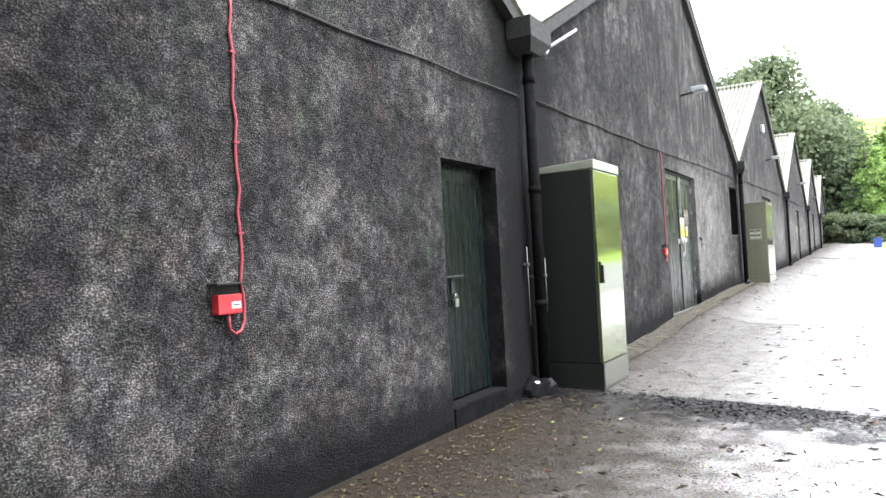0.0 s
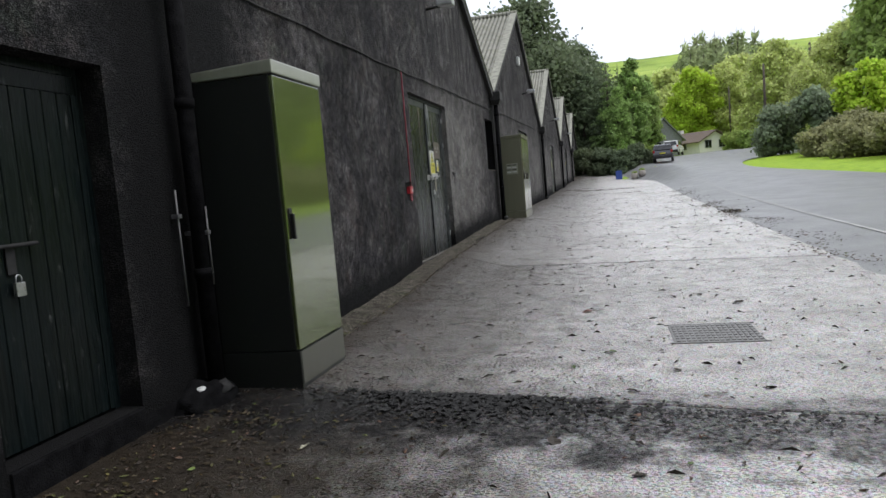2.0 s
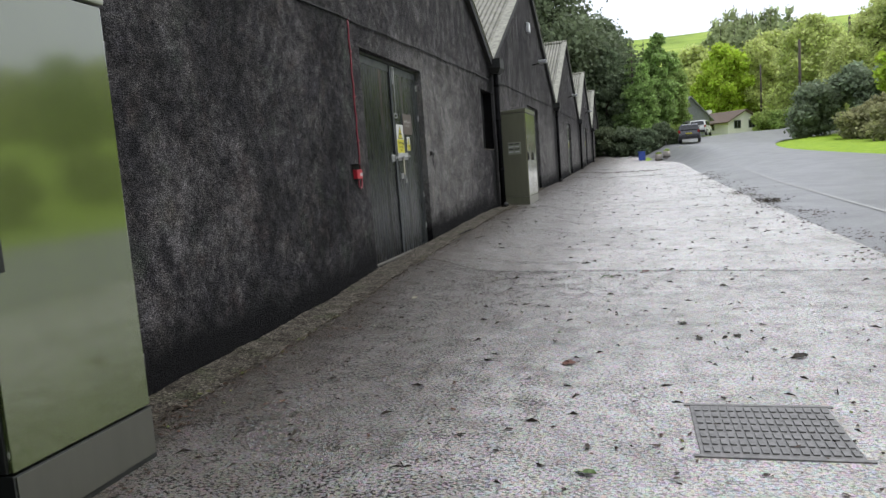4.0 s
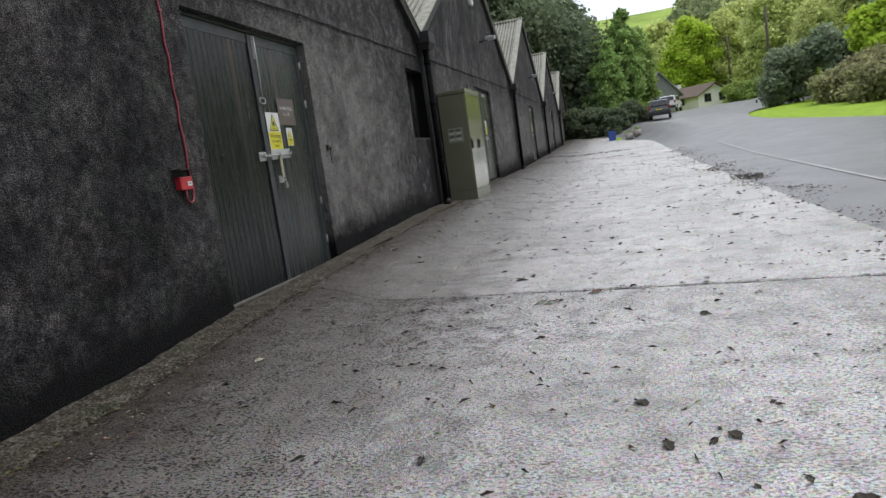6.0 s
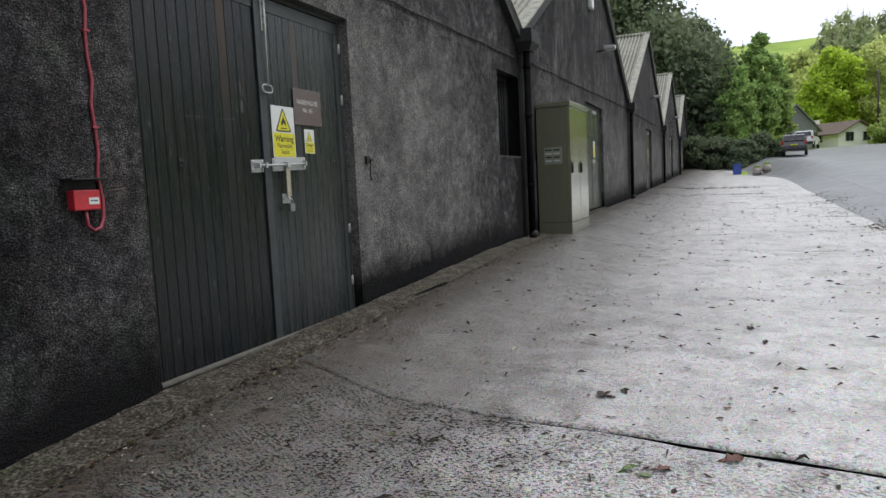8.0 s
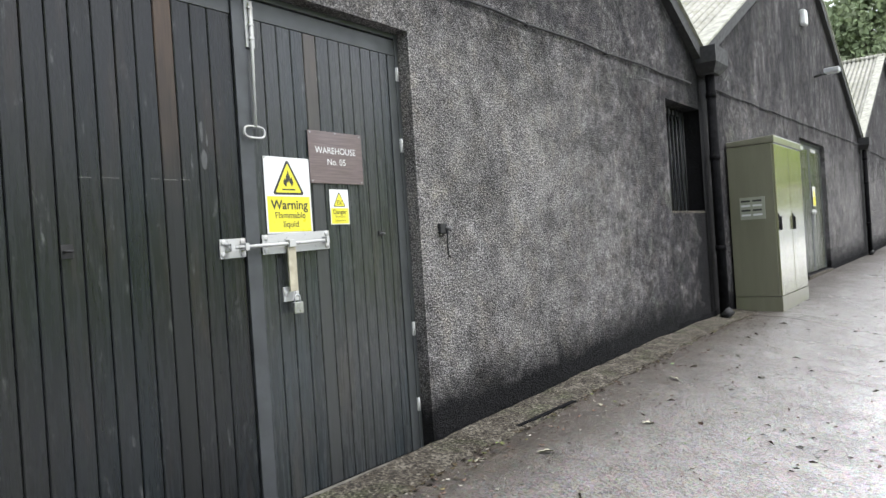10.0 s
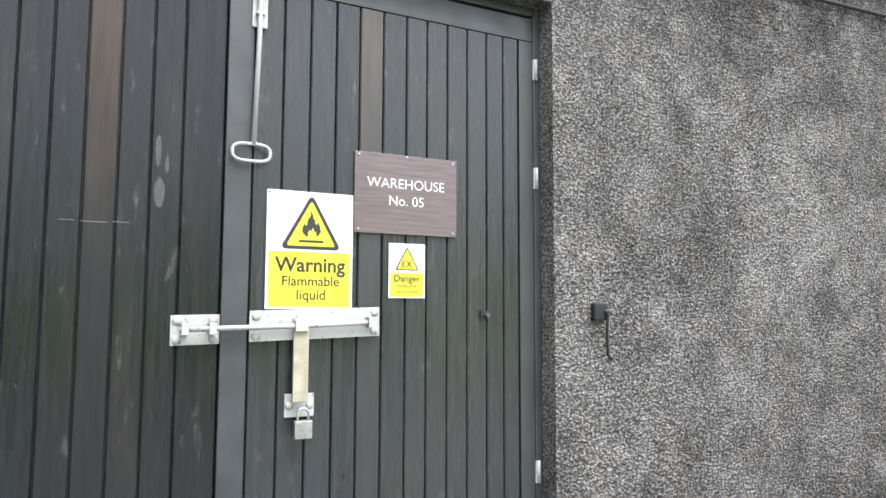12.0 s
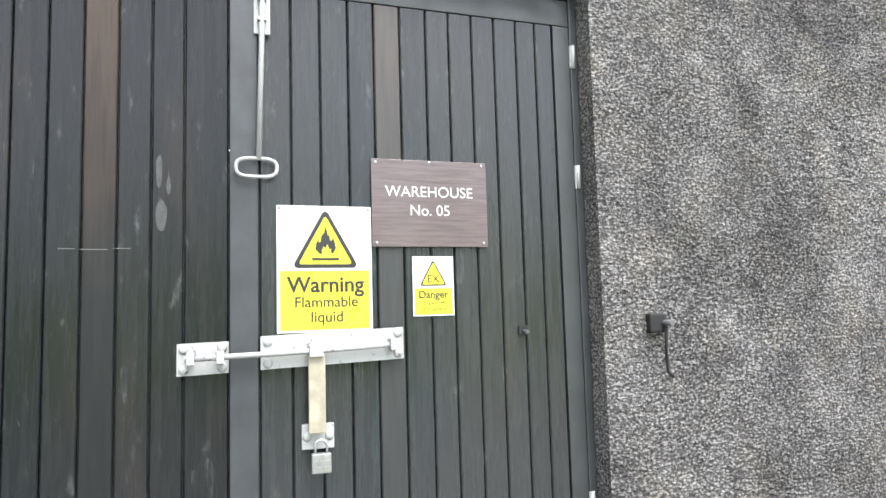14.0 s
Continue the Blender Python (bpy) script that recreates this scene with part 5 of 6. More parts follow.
def slab(j):
    bm = bmesh.new()
    y_mid = (JOINTS[j] + JOINTS[j + 1]) / 2
    steps = [0, 0.0012, 0.004] + [0.05 * q for q in range(1, 20)] + [0.996, 0.9988, 1]
    nx, ny = 26, len(steps) - 1
    grid = []
    for b in range(ny + 1):
        row = []
        for a in range(nx + 1):
            right = edge_of_slab(y_mid) + 0.12 * noise.noise(Vector((b * 0.9, j * 3.3, 5)))
            x = -3.06 + (right + 3.06) * a / nx
            t = steps[b]
            ya, yb = joint_y(j, x) + 0.004 + open_by(j, x), joint_y(j + 1, x) - 0.004 - open_by(j + 1, x)
            y = ya + (yb - ya) * t
            x = -3.06 + (edge_of_slab(y) + 0.05 * noise.noise(Vector((y * 1.3, 1, 5))) + 3.06) * a / nx
            dip = 0.02 if b in (0, ny) or a == nx else 0.003 if b in (1, ny - 1) else 0.0
            row.append(bm.verts.new((x, y, slab_level(x, y) + 0.0015 * noise.noise(Vector((x, y, 2))) - dip)))
        grid.append(row)
    for b in range(ny):
        for a in range(nx):
            bm.faces.new((grid[b][a], grid[b][a + 1], grid[b + 1][a + 1], grid[b + 1][a]))
    for row in (grid[0], grid[-1][::-1]):
        low = [bm.verts.new((v.co.x, v.co.y, v.co.z - 0.05)) for v in row]
        for i in range(nx):
            bm.faces.new((row[i + 1], row[i], low[i], low[i + 1])).material_index = 1
    side = [r[-1] for r in grid]
    low = [bm.verts.new((v.co.x, v.co.y, v.co.z - 0.05)) for v in side]
    for i in range(ny):
        bm.faces.new((side[i + 1], side[i], low[i], low[i + 1]))
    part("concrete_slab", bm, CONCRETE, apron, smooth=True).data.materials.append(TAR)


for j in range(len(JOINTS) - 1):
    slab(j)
bed = new("joint_bed", ribbon([(-3.1, -12), (-3.1, 10), (-3.1, 30), (-3.1, 50), (-3.1, 66)], [(2.7, -12), (2.7, 10), (2.7, 30), (2.9, 50), (0.9, 66)], -0.035, TAR, "joint_bed", 10))
tagged(bed, "dark silt in the joints of the apron", "ground", kind="structure")
yard = new("yard_end", ribbon([(-3.1, 65.7), (-3.1, 72), (-3.1, 80)], [(1.4, 65.7), (1.0, 72), (0.5, 80)], 0.0, CONCRETE, "yard_end", 10))
tagged(yard, "wet concrete at the far end of the yard", "pavement", kind="structure")

# low uneven kerb strip along the wall foot
strip = thing("kerb_strip", (-2.88, 12, 0), "mossy uneven concrete strip along the wall foot", "kerb", kind="structure")
for i in range(14):
    a = 8.3 + i * 1.03
    b = a + 1.029
    bm = bmesh.new()
    prev = None
    for q in range(25):
        y = a + (b - a) * q / 24
        g = slab_level(-2.75, y)
        w = 0.33 + 0.05 * noise.noise(Vector((y * 1.1, 4, 0))) + 0.05 * noise.noise(Vector((y * 4.2, 4, 0))) + 0.03 * noise.noise(Vector((y * 13, 4, 0)))
        hgt = 0.02 + 0.02 * noise.noise(Vector((y * 1.3, 9, 0))) + 0.012 * noise.noise(Vector((y * 7, 9, 0)))
        bulge = [0.01 * noise.noise(Vector((y * 9, k * 3.3, 1))) for k in range(5)]
        prof = [(WALL_X + 0.006, g + hgt + 0.022), (WALL_X + 0.08, g + hgt + 0.012 + bulge[0]), (WALL_X + w * 0.45, g + hgt + 0.006 + bulge[1]), (WALL_X + w * 0.75, g + hgt + bulge[2]),
                (WALL_X + w, g + hgt - 0.008 + bulge[3] * 0.5), (WALL_X + w + 0.012, g + hgt * 0.3), (WALL_X + w + 0.016, g - 0.05)]
        ring = [bm.verts.new((x, y, z)) for x, z in prof]
        if prev:
            for s in range(len(prof) - 1):
                bm.faces.new((prev[s], prev[s + 1], ring[s + 1], ring[s]))
        prev = ring
    part("kerb_block", bm, KERB, strip, smooth=False)

# iron drain cover in the apron
drain = thing("drain_cover", (0.73, 8.83, 0.0), "ribbed square iron drain cover set in the concrete", "drain cover")
part("plate", box(0.38, 1.08, 8.5, 9.16, -0.03, 0.006, 0.003), DRAIN_IRON, drain)
part("rim", box(0.35, 1.11, 8.47, 8.498, -0.03, 0.008, 0.002), DRAIN_IRON, drain)
part("rim", box(0.35, 1.11, 9.162, 9.19, -0.03, 0.008, 0.002), DRAIN_IRON, drain)
for i in range(16):
    for j in range(7):
        xa, ya = 0.4 + 0.0425 * i, 8.52 + 0.0915 * j
        part("stud", box(xa, xa + 0.028, ya, ya + 0.065, 0.006, 0.013), DRAIN_IRON, drain)


# ---- fallen leaves and debris ----
def leaf_mesh(seed, mat):
    rnd = random.Random(seed)
    bm = bmesh.new()
    n = 7
    mid, left, right = [], [], []
    for i in range(n + 1):
        t = i / n
        w = 0.42 * math.sin(math.pi * t ** 0.8) * (1 + 0.35 * rnd.uniform(-1, 1)) + 0.01
        z = 0.12 * math.sin(t * 3) + 0.05 * rnd.random()
        mid.append(bm.verts.new((0, t - 0.5, z * 0.6 + 0.02)))
        left.append(bm.verts.new((-w, t - 0.5 - 0.12, z + 0.16 * rnd.random())))
        right.append(bm.verts.new((w, t - 0.5 - 0.12, z + 0.16 * rnd.random())))
    for i in range(n):
        bm.faces.new((left[i], mid[i], mid[i + 1], left[i + 1]))
        bm.faces.new((mid[i], right[i], right[i + 1], mid[i + 1]))
    return mesh_of(bm, "fallen_leaf", mat)


def leaf_mush():
    m = Mat("leaf_mush", 0.7, spec=0.3)
    return m.color(m.ramp(m.island(), (0.0, (0.012, 0.008, 0.005)), (0.5, (0.022, 0.014, 0.008)), (0.85, (0.045, 0.034, 0.014)), (1.0, (0.07, 0.08, 0.025)))).m


MUSH = leaf_mush()
BLACK_MOSS = painted("black_moss", (0.005, 0.005, 0.0055), 0.8, 0.5, 30)
LEAF_BROWN = painted("leaf_brown", (0.03, 0.022, 0.015), 0.8, 0.5, 20)
LEAF_REDDISH = painted("leaf_reddish", (0.11, 0.04, 0.025), 0.6, 0.4, 20)
LEAF_GREEN = painted("leaf_green", (0.09, 0.15, 0.04), 0.55, 0.4, 20)
leaf_meshes = [leaf_mesh(i, LEAF_BROWN) for i in range(5)]
red_leaf, green_leaf = leaf_mesh(11, LEAF_REDDISH), leaf_mesh(12, LEAF_GREEN)
rnd = random.Random(5)


def drop_leaf(x, y, size, me, label):
    ob = new("fallen_leaf", me)
    ob.matrix_basis = pose(x, y, slab_level(x, y) + 0.002, rnd.uniform(-12, 12), rnd.uniform(-12, 12), rnd.uniform(0, 360)) @ Matrix.Diagonal((size * rnd.uniform(0.5, 1.0), size * 1.25, size * 0.75, 1))
    tagged(ob, label, "leaf", "fallen leaves")


L = leaf_meshes
for x, y, s, me in ((-0.34, 9.98, 0.1, red_leaf), (0.56, 10.66, 0.08, L[0]), (0.76, 10.68, 0.07, L[1]), (0.85, 10.71, 0.08, L[2]), (1.14, 10.14, 0.09, L[3]), (2.15, 16.94, 0.1, L[4]), (2.0, 17.4, 0.1, L[2]),
                    (-0.52, 14.53, 0.11, L[0]), (-0.4, 14.6, 0.08, L[1]), (1.0, 12.73, 0.07, L[2]), (-0.09, 13.49, 0.1, red_leaf), (0.21, 13.68, 0.1, red_leaf), (-0.25, 13.44, 0.09, green_leaf), (-0.17, 13.4, 0.07, green_leaf),
                    (0.49, 16.05, 0.09, L[3]), (0.39, 16.53, 0.08, L[4]), (-0.52, 10.59, 0.08, L[1]), (-0.15, 8.24, 0.09, green_leaf), (0.83, 7.23, 0.08, L[0]), (0.47, 11.16, 0.08, L[3]), (-0.45, 6.34, 0.09, L[2]),
                    (0.33, 7.67, 0.05, L[4]), (-0.4, 7.8, 0.06, green_leaf), (0.0, 6.3, 0.06, L[0])):
    drop_leaf(x, y, s, me, "reddish curled leaf on wet concrete" if me is red_leaf else "green leaf on wet concrete" if me is green_leaf else "dark wet leaf on concrete")
LEAF_PALE = painted("leaf_pale", (0.3, 0.29, 0.22), 0.7, 0.4, 20)
pale_leaf = leaf_mesh(17, LEAF_PALE)
for x, y, s in ((-2.3, 18.3, 0.1), (-2.05, 17.1, 0.08), (-2.62, 15.9, 0.07), (-2.1, 19.5, 0.07), (-1.75, 18.9, 0.06), (-2.5, 17.3, 0.06), (-2.35, 16.2, 0.09), (-1.39, 15.49, 0.06), (-1.87, 6.21, 0.07), (-2.2, 12.2, 0.07), (-2.4, 13.6, 0.06)):
    drop_leaf(x, y, s, pale_leaf, "pale bleached leaf on wet concrete")
for i in range(240):
    y = 4.5 + 26 * rnd.random() ** 1.3
    drop_leaf(rnd.uniform(-2.4, edge_of_slab(y) - 0.1), y, rnd.uniform(0.02, 0.042) if i % 6 else rnd.uniform(0.045, 0.075), leaf_meshes[i % 5], "dark wet leaf on concrete")


def litter(name, count, area, size, mat, label, aspect=0.4, tall=0.45):
    """Many loose bits, joined."""
    r = random.Random(name)
    verts, faces = [], []
    for i in range(count):
        x, y = area(r)
        s = r.uniform(*size)
        a = r.uniform(0, 6.3)
        z = land(x, y) if x > edge_of_slab(y) else slab_level(x, y)
        b = len(verts)
        for k in range(5):
            q = a + k * 1.2566
            w = s * r.uniform(0.4, 1.0)
            u, v = math.cos(q) * w, math.sin(q) * w * aspect
            verts.append((x + u * math.cos(a) - v * math.sin(a), y + u * math.sin(a) + v * math.cos(a), z + 0.003 + s * r.uniform(0, tall)))
        verts.append((x, y, z + 0.004 + s * 0.3))
        for k in range(5):
            faces.append((b + k, b + (k + 1) % 5, b + 5))
    me = bpy.data.meshes.new(name)
    me.from_pydata(verts, [], faces)
    me.materials.append(mat)
    ob = new(name, me)
    tagged(ob, label, "debris", kind="stuff")


litter("leaf_litter", 4000, lambda r: (r.uniform(-2.7, 3.0), 3 + 45 * r.random() ** 1.2), (0.008, 0.038), DEAD_LEAF, "scattered dark leaf bits on the concrete")
litter("roadside_debris", 1500, lambda r: ((lambda y: (edge_of_slab(y) + r.gauss(0.05, 0.2) + 0.25 * math.sin(y * 1.7), y))(r.choice((13.0, 15.5, 19.0, 21.0, 24.5, 25.5, 29.0, 33.0, 36.0)) + r.gauss(0, 0.9))), (0.012, 0.055), DEAD_LEAF, "leaf and silt debris along the apron edge")
litter("wall_foot_debris", 1100, lambda r: (r.gauss(-2.6, 0.16), 3.5 + 19 * r.random()), (0.006, 0.03), DEAD_LEAF, "dark silt and leaf bits by the wall")

litter("wet_leaf_mush", 1500, lambda r: (-2.95 + abs(r.gauss(0, 0.75)), 3.2 + 3.6 * r.random()), (0.008, 0.04), MUSH, "brown and yellow-green leaf mush by the doorstep")
litter("joint_weeds", 420, lambda r: (lambda x: (x, r.choice((43.6, 44.8, 44.3, 38.6)) - 0.2 * x + r.gauss(0, 0.16)))(r.uniform(-2.6, 1.6)), (0.03, 0.09), DEAD_LEAF, "dark weeds and silt lying along the far joints")
litter("edge_moss", 260, lambda r: (3.1 + r.gauss(0, 0.16), 22.4 + r.gauss(0, 0.35)), (0.02, 0.07), MUSH, "yellow-green moss at the apron edge")

litter("twigs", 600, lambda r: (r.uniform(-2.4, 3.0), 4 + 30 * r.random() ** 1.2), (0.025, 0.08), LEAF_BROWN, "thin dark twigs and leaf stalks on the concrete", 0.08, 0.12)
litter("joint_crust", 1500, lambda r: (lambda x: (x, 7.0 - 0.16 * x - abs(r.gauss(0, 0.24))))(r.gauss(-1.15, 0.5)), (0.012, 0.04), BLACK_MOSS, "black lumpy moss crust along the wet joint", 0.8, 0.6)
litter("joint_moss", 700, lambda r: (lambda x: (x, 6.9 - 0.16 * x - abs(r.gauss(0, 0.16))))(r.uniform(-0.8, 2.9)), (0.008, 0.03), BLACK_MOSS, "thin black moss along the joint", 0.7, 0.4)
gully = bmesh.new()
bmesh.ops.create_icosphere(gully, subdivisions=4, radius=1.0)
for v in gully.verts:
    k = 1 + 0.18 * noise.noise(v.co * 2.1) + 0.1 * noise.noise(v.co * 6.3)
    v.co = Vector((-3.0 + v.co.x * 0.2 * k, 6.98 + v.co.y * 0.3 * k, v.co.z * 0.2 * k))
whole("silt_heap", gully, TAR, "black heap of wet silt at the downpipe foot", "silt", smooth=True)
chips = thing("litter_scrap", (-2.9, 7.05, 0.03), "crumpled white plastic scrap by the downpipe", "litter")
bm = bmesh.new()
bmesh.ops.create_icosphere(bm, subdivisions=2, radius=0.035)
for v in bm.verts:
    v.co = Vector((v.co.x * 0.7, v.co.y * 1.0, v.co.z * 0.45)) * (1 + 0.6 * noise.noise(v.co * 30)) + Vector((-2.93, 6.86, 0.17))
part("scrap", bm, WHITE, chips)


# ---- plants ----
def leaf_cloud(centres, count, leaf, rnd_seed, droop=0.0, aspect=0.6, fuzz=0.26):
    """Leaf blades in clumps: centres are (x, y, z, rx, rz)."""
    g = np.random.default_rng(rnd_seed)
    cs = np.array(centres)
    vol = cs[:, 3] ** 2 * cs[:, 4]
    pick = g.choice(len(cs), count, p=vol / vol.sum())
    d = g.normal(size=(count, 3))
    d /= np.linalg.norm(d, axis=1)[:, None]
    rad = g.uniform(0.45, 1.0, count) ** 0.5
    c = cs[pick]
    pos = c[:, :3] + d * rad[:, None] * np.stack([c[:, 3], c[:, 3], c[:, 4]], 1) * (1 + fuzz * g.normal(size=(count, 1)))
    u = g.normal(size=(count, 3))
    u[:, 2] -= droop
    u /= np.linalg.norm(u, axis=1)[:, None]
    nrm = d + 0.9 * g.normal(size=(count, 3)) + np.array([0, 0, 0.5])
    v = np.cross(u, nrm)
    v /= np.linalg.norm(v, axis=1)[:, None] + 1e-9
    s = leaf * g.uniform(0.55, 1.3, count)[:, None]
    quad = np.stack([pos - u * s, pos + v * s * aspect, pos + u * s, pos - v * s * aspect], 1).reshape(-1, 3)
    return quad


def cards(quad, name, mat):
    n = len(quad) // 4
    me = bpy.data.meshes.new(name)
    me.from_pydata(quad.tolist(), [], np.arange(n * 4).reshape(n, 4).tolist())
    me.materials.append(mat)
    return me


def broadleaf(name, height, radius, mat, leaves, seed, label, leaf=0.28, low=0.25, clumps=34, trunk_r=0.28):
    """Trunk, limbs and a lumpy crown; stands on the origin."""
    r = random.Random(seed)
    ob = thing(name, (0, 0, 0), label, "tree")
    base = height * low
    centres = []
    for i in range(clumps):
        t = (i + 0.5) / clumps
        z = base + (height - base) * t
        prof = math.sin(math.pi * min(1, 0.12 + 0.88 * t) ** 0.85) ** 0.7
        a = i * 2.4 + r.uniform(-0.5, 0.5)
        q = radius * prof * r.uniform(0.35, 0.85)
        s = radius * r.uniform(0.26, 0.46) * (0.6 + 0.4 * prof)
        centres.append((math.cos(a) * q, math.sin(a) * q, min(z, height - s * 0.7), s, s * r.uniform(0.6, 0.9)))
    wood = tube([(0, 0, -0.5), (0.05, 0, height * 0.2), (0.15 * r.uniform(-1, 1), 0.1, height * 0.5), (0, 0, height * 0.88)], [trunk_r * 1.25, trunk_r, trunk_r * 0.65, 0.04], seg=9)
    for c in centres[::2]:
        z0 = max(height * 0.12, c[2] * 0.62)
        tube([(0, 0, z0), (c[0] * 0.5, c[1] * 0.5, (z0 + c[2]) / 2 + 0.2), (c[0], c[1], c[2])], [trunk_r * 0.4, trunk_r * 0.24, 0.03], wood, 6)
    part("trunk", wood, BARK, ob)
    part("crown", cards(leaf_cloud(centres, leaves, leaf, seed), "crown", mat), mat, ob)
    return ob


def conifer(name, height, radius, mat, leaves, seed, label, leaf=0.3):
    r = random.Random(seed)
    ob = thing(name, (0, 0, 0), label, "tree")
    wood = tube([(0, 0, -0.5), (0, 0, height * 0.5), (0, 0, height * 0.98)], [0.22, 0.13, 0.02], seg=8)
    centres = []
    rings = int(height / 0.75)
    for i in range(rings):
        t = i / rings
        z = height * (0.06 + 0.92 * t)
        q = radius * (1 - t) ** 0.85 * r.uniform(0.75, 1.12) + 0.12
        n = max(3, int(7 * (1 - t)) + 2)
        for k in range(n):
            a = k * 6.283 / n + i * 0.9 + r.uniform(-0.25, 0.25)
            for f in (0.45, 0.85):
                s = q * 0.3 * (1.25 - f * 0.5) + 0.06
                centres.append((math.cos(a) * q * f, math.sin(a) * q * f, z - q * 0.22 * f, s, s * 0.5))
            if k % 2 == 0:
                tube([(0, 0, z), (math.cos(a) * q * 0.8, math.sin(a) * q * 0.8, z - q * 0.18)], [0.035, 0.012], wood, 5)
    part("trunk", wood, BARK, ob)
    part("crown", cards(leaf_cloud(centres, leaves, leaf, seed, 0.4, 0.38, 0.15), "crown", mat), mat, ob)
    return ob


def shrub(name, height, radius, mat, leaves, seed, label, leaf=0.12):
    r = random.Random(seed)
    ob = thing(name, (0, 0, 0), label, "shrub")
    centres = []
    wood = bmesh.new()
    for i in range(16):
        a, q = r.uniform(0, 6.28), radius * math.sqrt(r.random()) * 0.8
        z = height * r.uniform(0.1, 0.85) * (1 - 0.45 * (q / radius) ** 2)
        s = radius * r.uniform(0.22, 0.42)
        centres.append((math.cos(a) * q, math.sin(a) * q, z, s, s * 0.8))
        if i % 2 == 0:
            tube([(0.05 * math.cos(a), 0.05 * math.sin(a), -0.2), (math.cos(a) * q, math.sin(a) * q, z)], [0.03, 0.01], wood, 5)
    part("stems", wood, BARK, ob)
    part("crown", cards(leaf_cloud(centres, leaves, leaf, seed), "crown", mat), mat, ob)
    return ob


def stand(ob, x, y, turn=0.0, size=1.0, tall=1.0):
    ob.matrix_basis = pose(x, y, ground_z(x, y), 0, 0, turn) @ Matrix.Diagonal((size, size, size * tall, 1))
    return ob


def again(ob, x, y, turn=0.0, size=1.0):
    """Another of the same kind; its size varies with its turn."""
    c = copy_thing(ob, pose(x, y, ground_z(x, y), 0, 0, turn))
    c.scale = (size, size, size)
    return c


bpy.context.view_layer.update()
DARK = "tall dark broadleaf tree with a ragged crown"
oak = stand(broadleaf("broadleaf_tree", 20, 7.0, LEAF_DARK, 26000, 1, DARK, 0.3, 0.12, 46, 0.4), -8.2, 86)
again(oak, -17, 82, 70, 0.95), again(oak, -27, 86, 140, 0.9), again(oak, -13, 97, 200, 1.05), again(oak, -3, 99, 250, 0.8)
dark2 = stand(broadleaf("broadleaf_tree", 11, 3.4, LEAF_DARK, 14000, 2, "dark broadleaf tree shading the yard end", 0.22, 0.02, 30, 0.2), -2.2, 84)
again(dark2, 0.3, 88, 90, 0.9), again(dark2, -5.5, 83, 190, 0.85)
fir = stand(conifer("conifer_tree", 11.5, 2.3, NEEDLE, 15000, 3, "dark green conifer with drooping boughs", 0.24), 0.6, 82)
birch = stand(broadleaf("broadleaf_tree", 11.2, 2.1, LEAF_DEEP, 13000, 4, "slender deep-green tree with light foliage", 0.2, 0.12, 32, 0.14), 3.2, 84)
again(birch, 1.6, 80, 60, 0.75), again(birch, 4.9, 88, 130, 0.85), again(fir, 2.0, 90, 40, 1.05)
bright = stand(broadleaf("broadleaf_tree", 12, 4.2, LEAF_BRIGHT, 20000, 5, "bright green rounded broadleaf tree", 0.26, 0.08, 40, 0.28), 14.2, 122)
mid = stand(broadleaf("broadleaf_tree", 15, 5.0, LEAF_OLIVE, 24000, 6, "tall olive-green tree with feathery foliage", 0.27, 0.08, 42, 0.3), 24.5, 112)
again(mid, 19.5, 124, 100, 0.8), again(mid, 31, 104, 220, 1.0), again(mid, 29, 90, 300, 0.85)
big = stand(broadleaf("broadleaf_tree", 17, 6.0, LEAF_MID, 26000, 7, "large mid-green roadside tree", 0.28, 0.06, 46, 0.38), 26.5, 72)
again(big, 36, 60, 80, 0.45), again(big, 33, 46, 160, 0.4), again(big, 38, 30, 200, 0.4), again(big, 36, 12, 250, 0.42), again(big, 30, -8, 300, 0.6), again(big, 40, 82, 20, 0.6), again(big, 30, 22, 45, 0.3)
lime = stand(broadleaf("broadleaf_tree", 6.0, 2.1, LEAF_BRIGHT, 9000, 8, "small yellow-green tree above the bushes", 0.19, 0.2, 24, 0.1), 17.6, 56)
blue = stand(shrub("shrub", 5.6, 2.3, NEEDLE_BLUE, 16000, 9, "tall dense grey-green bush at the road bend", 0.16), 13.2, 60)
again(blue, 16.3, 59, 140, 1.15), again(blue, 19.5, 62, 60, 1.35)
again(mid, 21, 74, 30, 0.62), again(mid, 17.5, 70, 80, 0.5)
rust = stand(shrub("shrub", 2.7, 2.0, LEAF_RUST, 9000, 10, "brownish twiggy shrub on the verge", 0.12), 14.2, 52)
again(rust, 14.6, 48, 70, 1.0), again(rust, 15.6, 44, 150, 1.05), again(rust, 16.6, 54, 210, 1.15), again(rust, 17.4, 47, 250, 1.2), again(rust, 16.2, 39, 20, 1.0), again(rust, 19.2, 43, 100, 1.25)
green_shrub = stand(shrub("shrub", 2.6, 1.9, LEAF_MID, 9000, 11, "green rounded shrub beside the road", 0.13), 18.5, 98)
for x, y, s in ((21, 94, 1.1), (23.5, 91, 1.0), (16.5, 101, 1.0), (26, 88, 1.1), (19, 40, 1.0), (20, 33, 0.9), (19, 26, 1.0), (18, 17, 0.9), (19, 6, 1.0), (4.5, 82, 0.7)):
    again(green_shrub, x, y, x * 37 % 360, s)
dark_shrub = stand(shrub("shrub", 2.6, 1.7, LEAF_DARK, 9000, 21, "dark shrub closing the far end of the yard", 0.14), -2.2, 73.5)
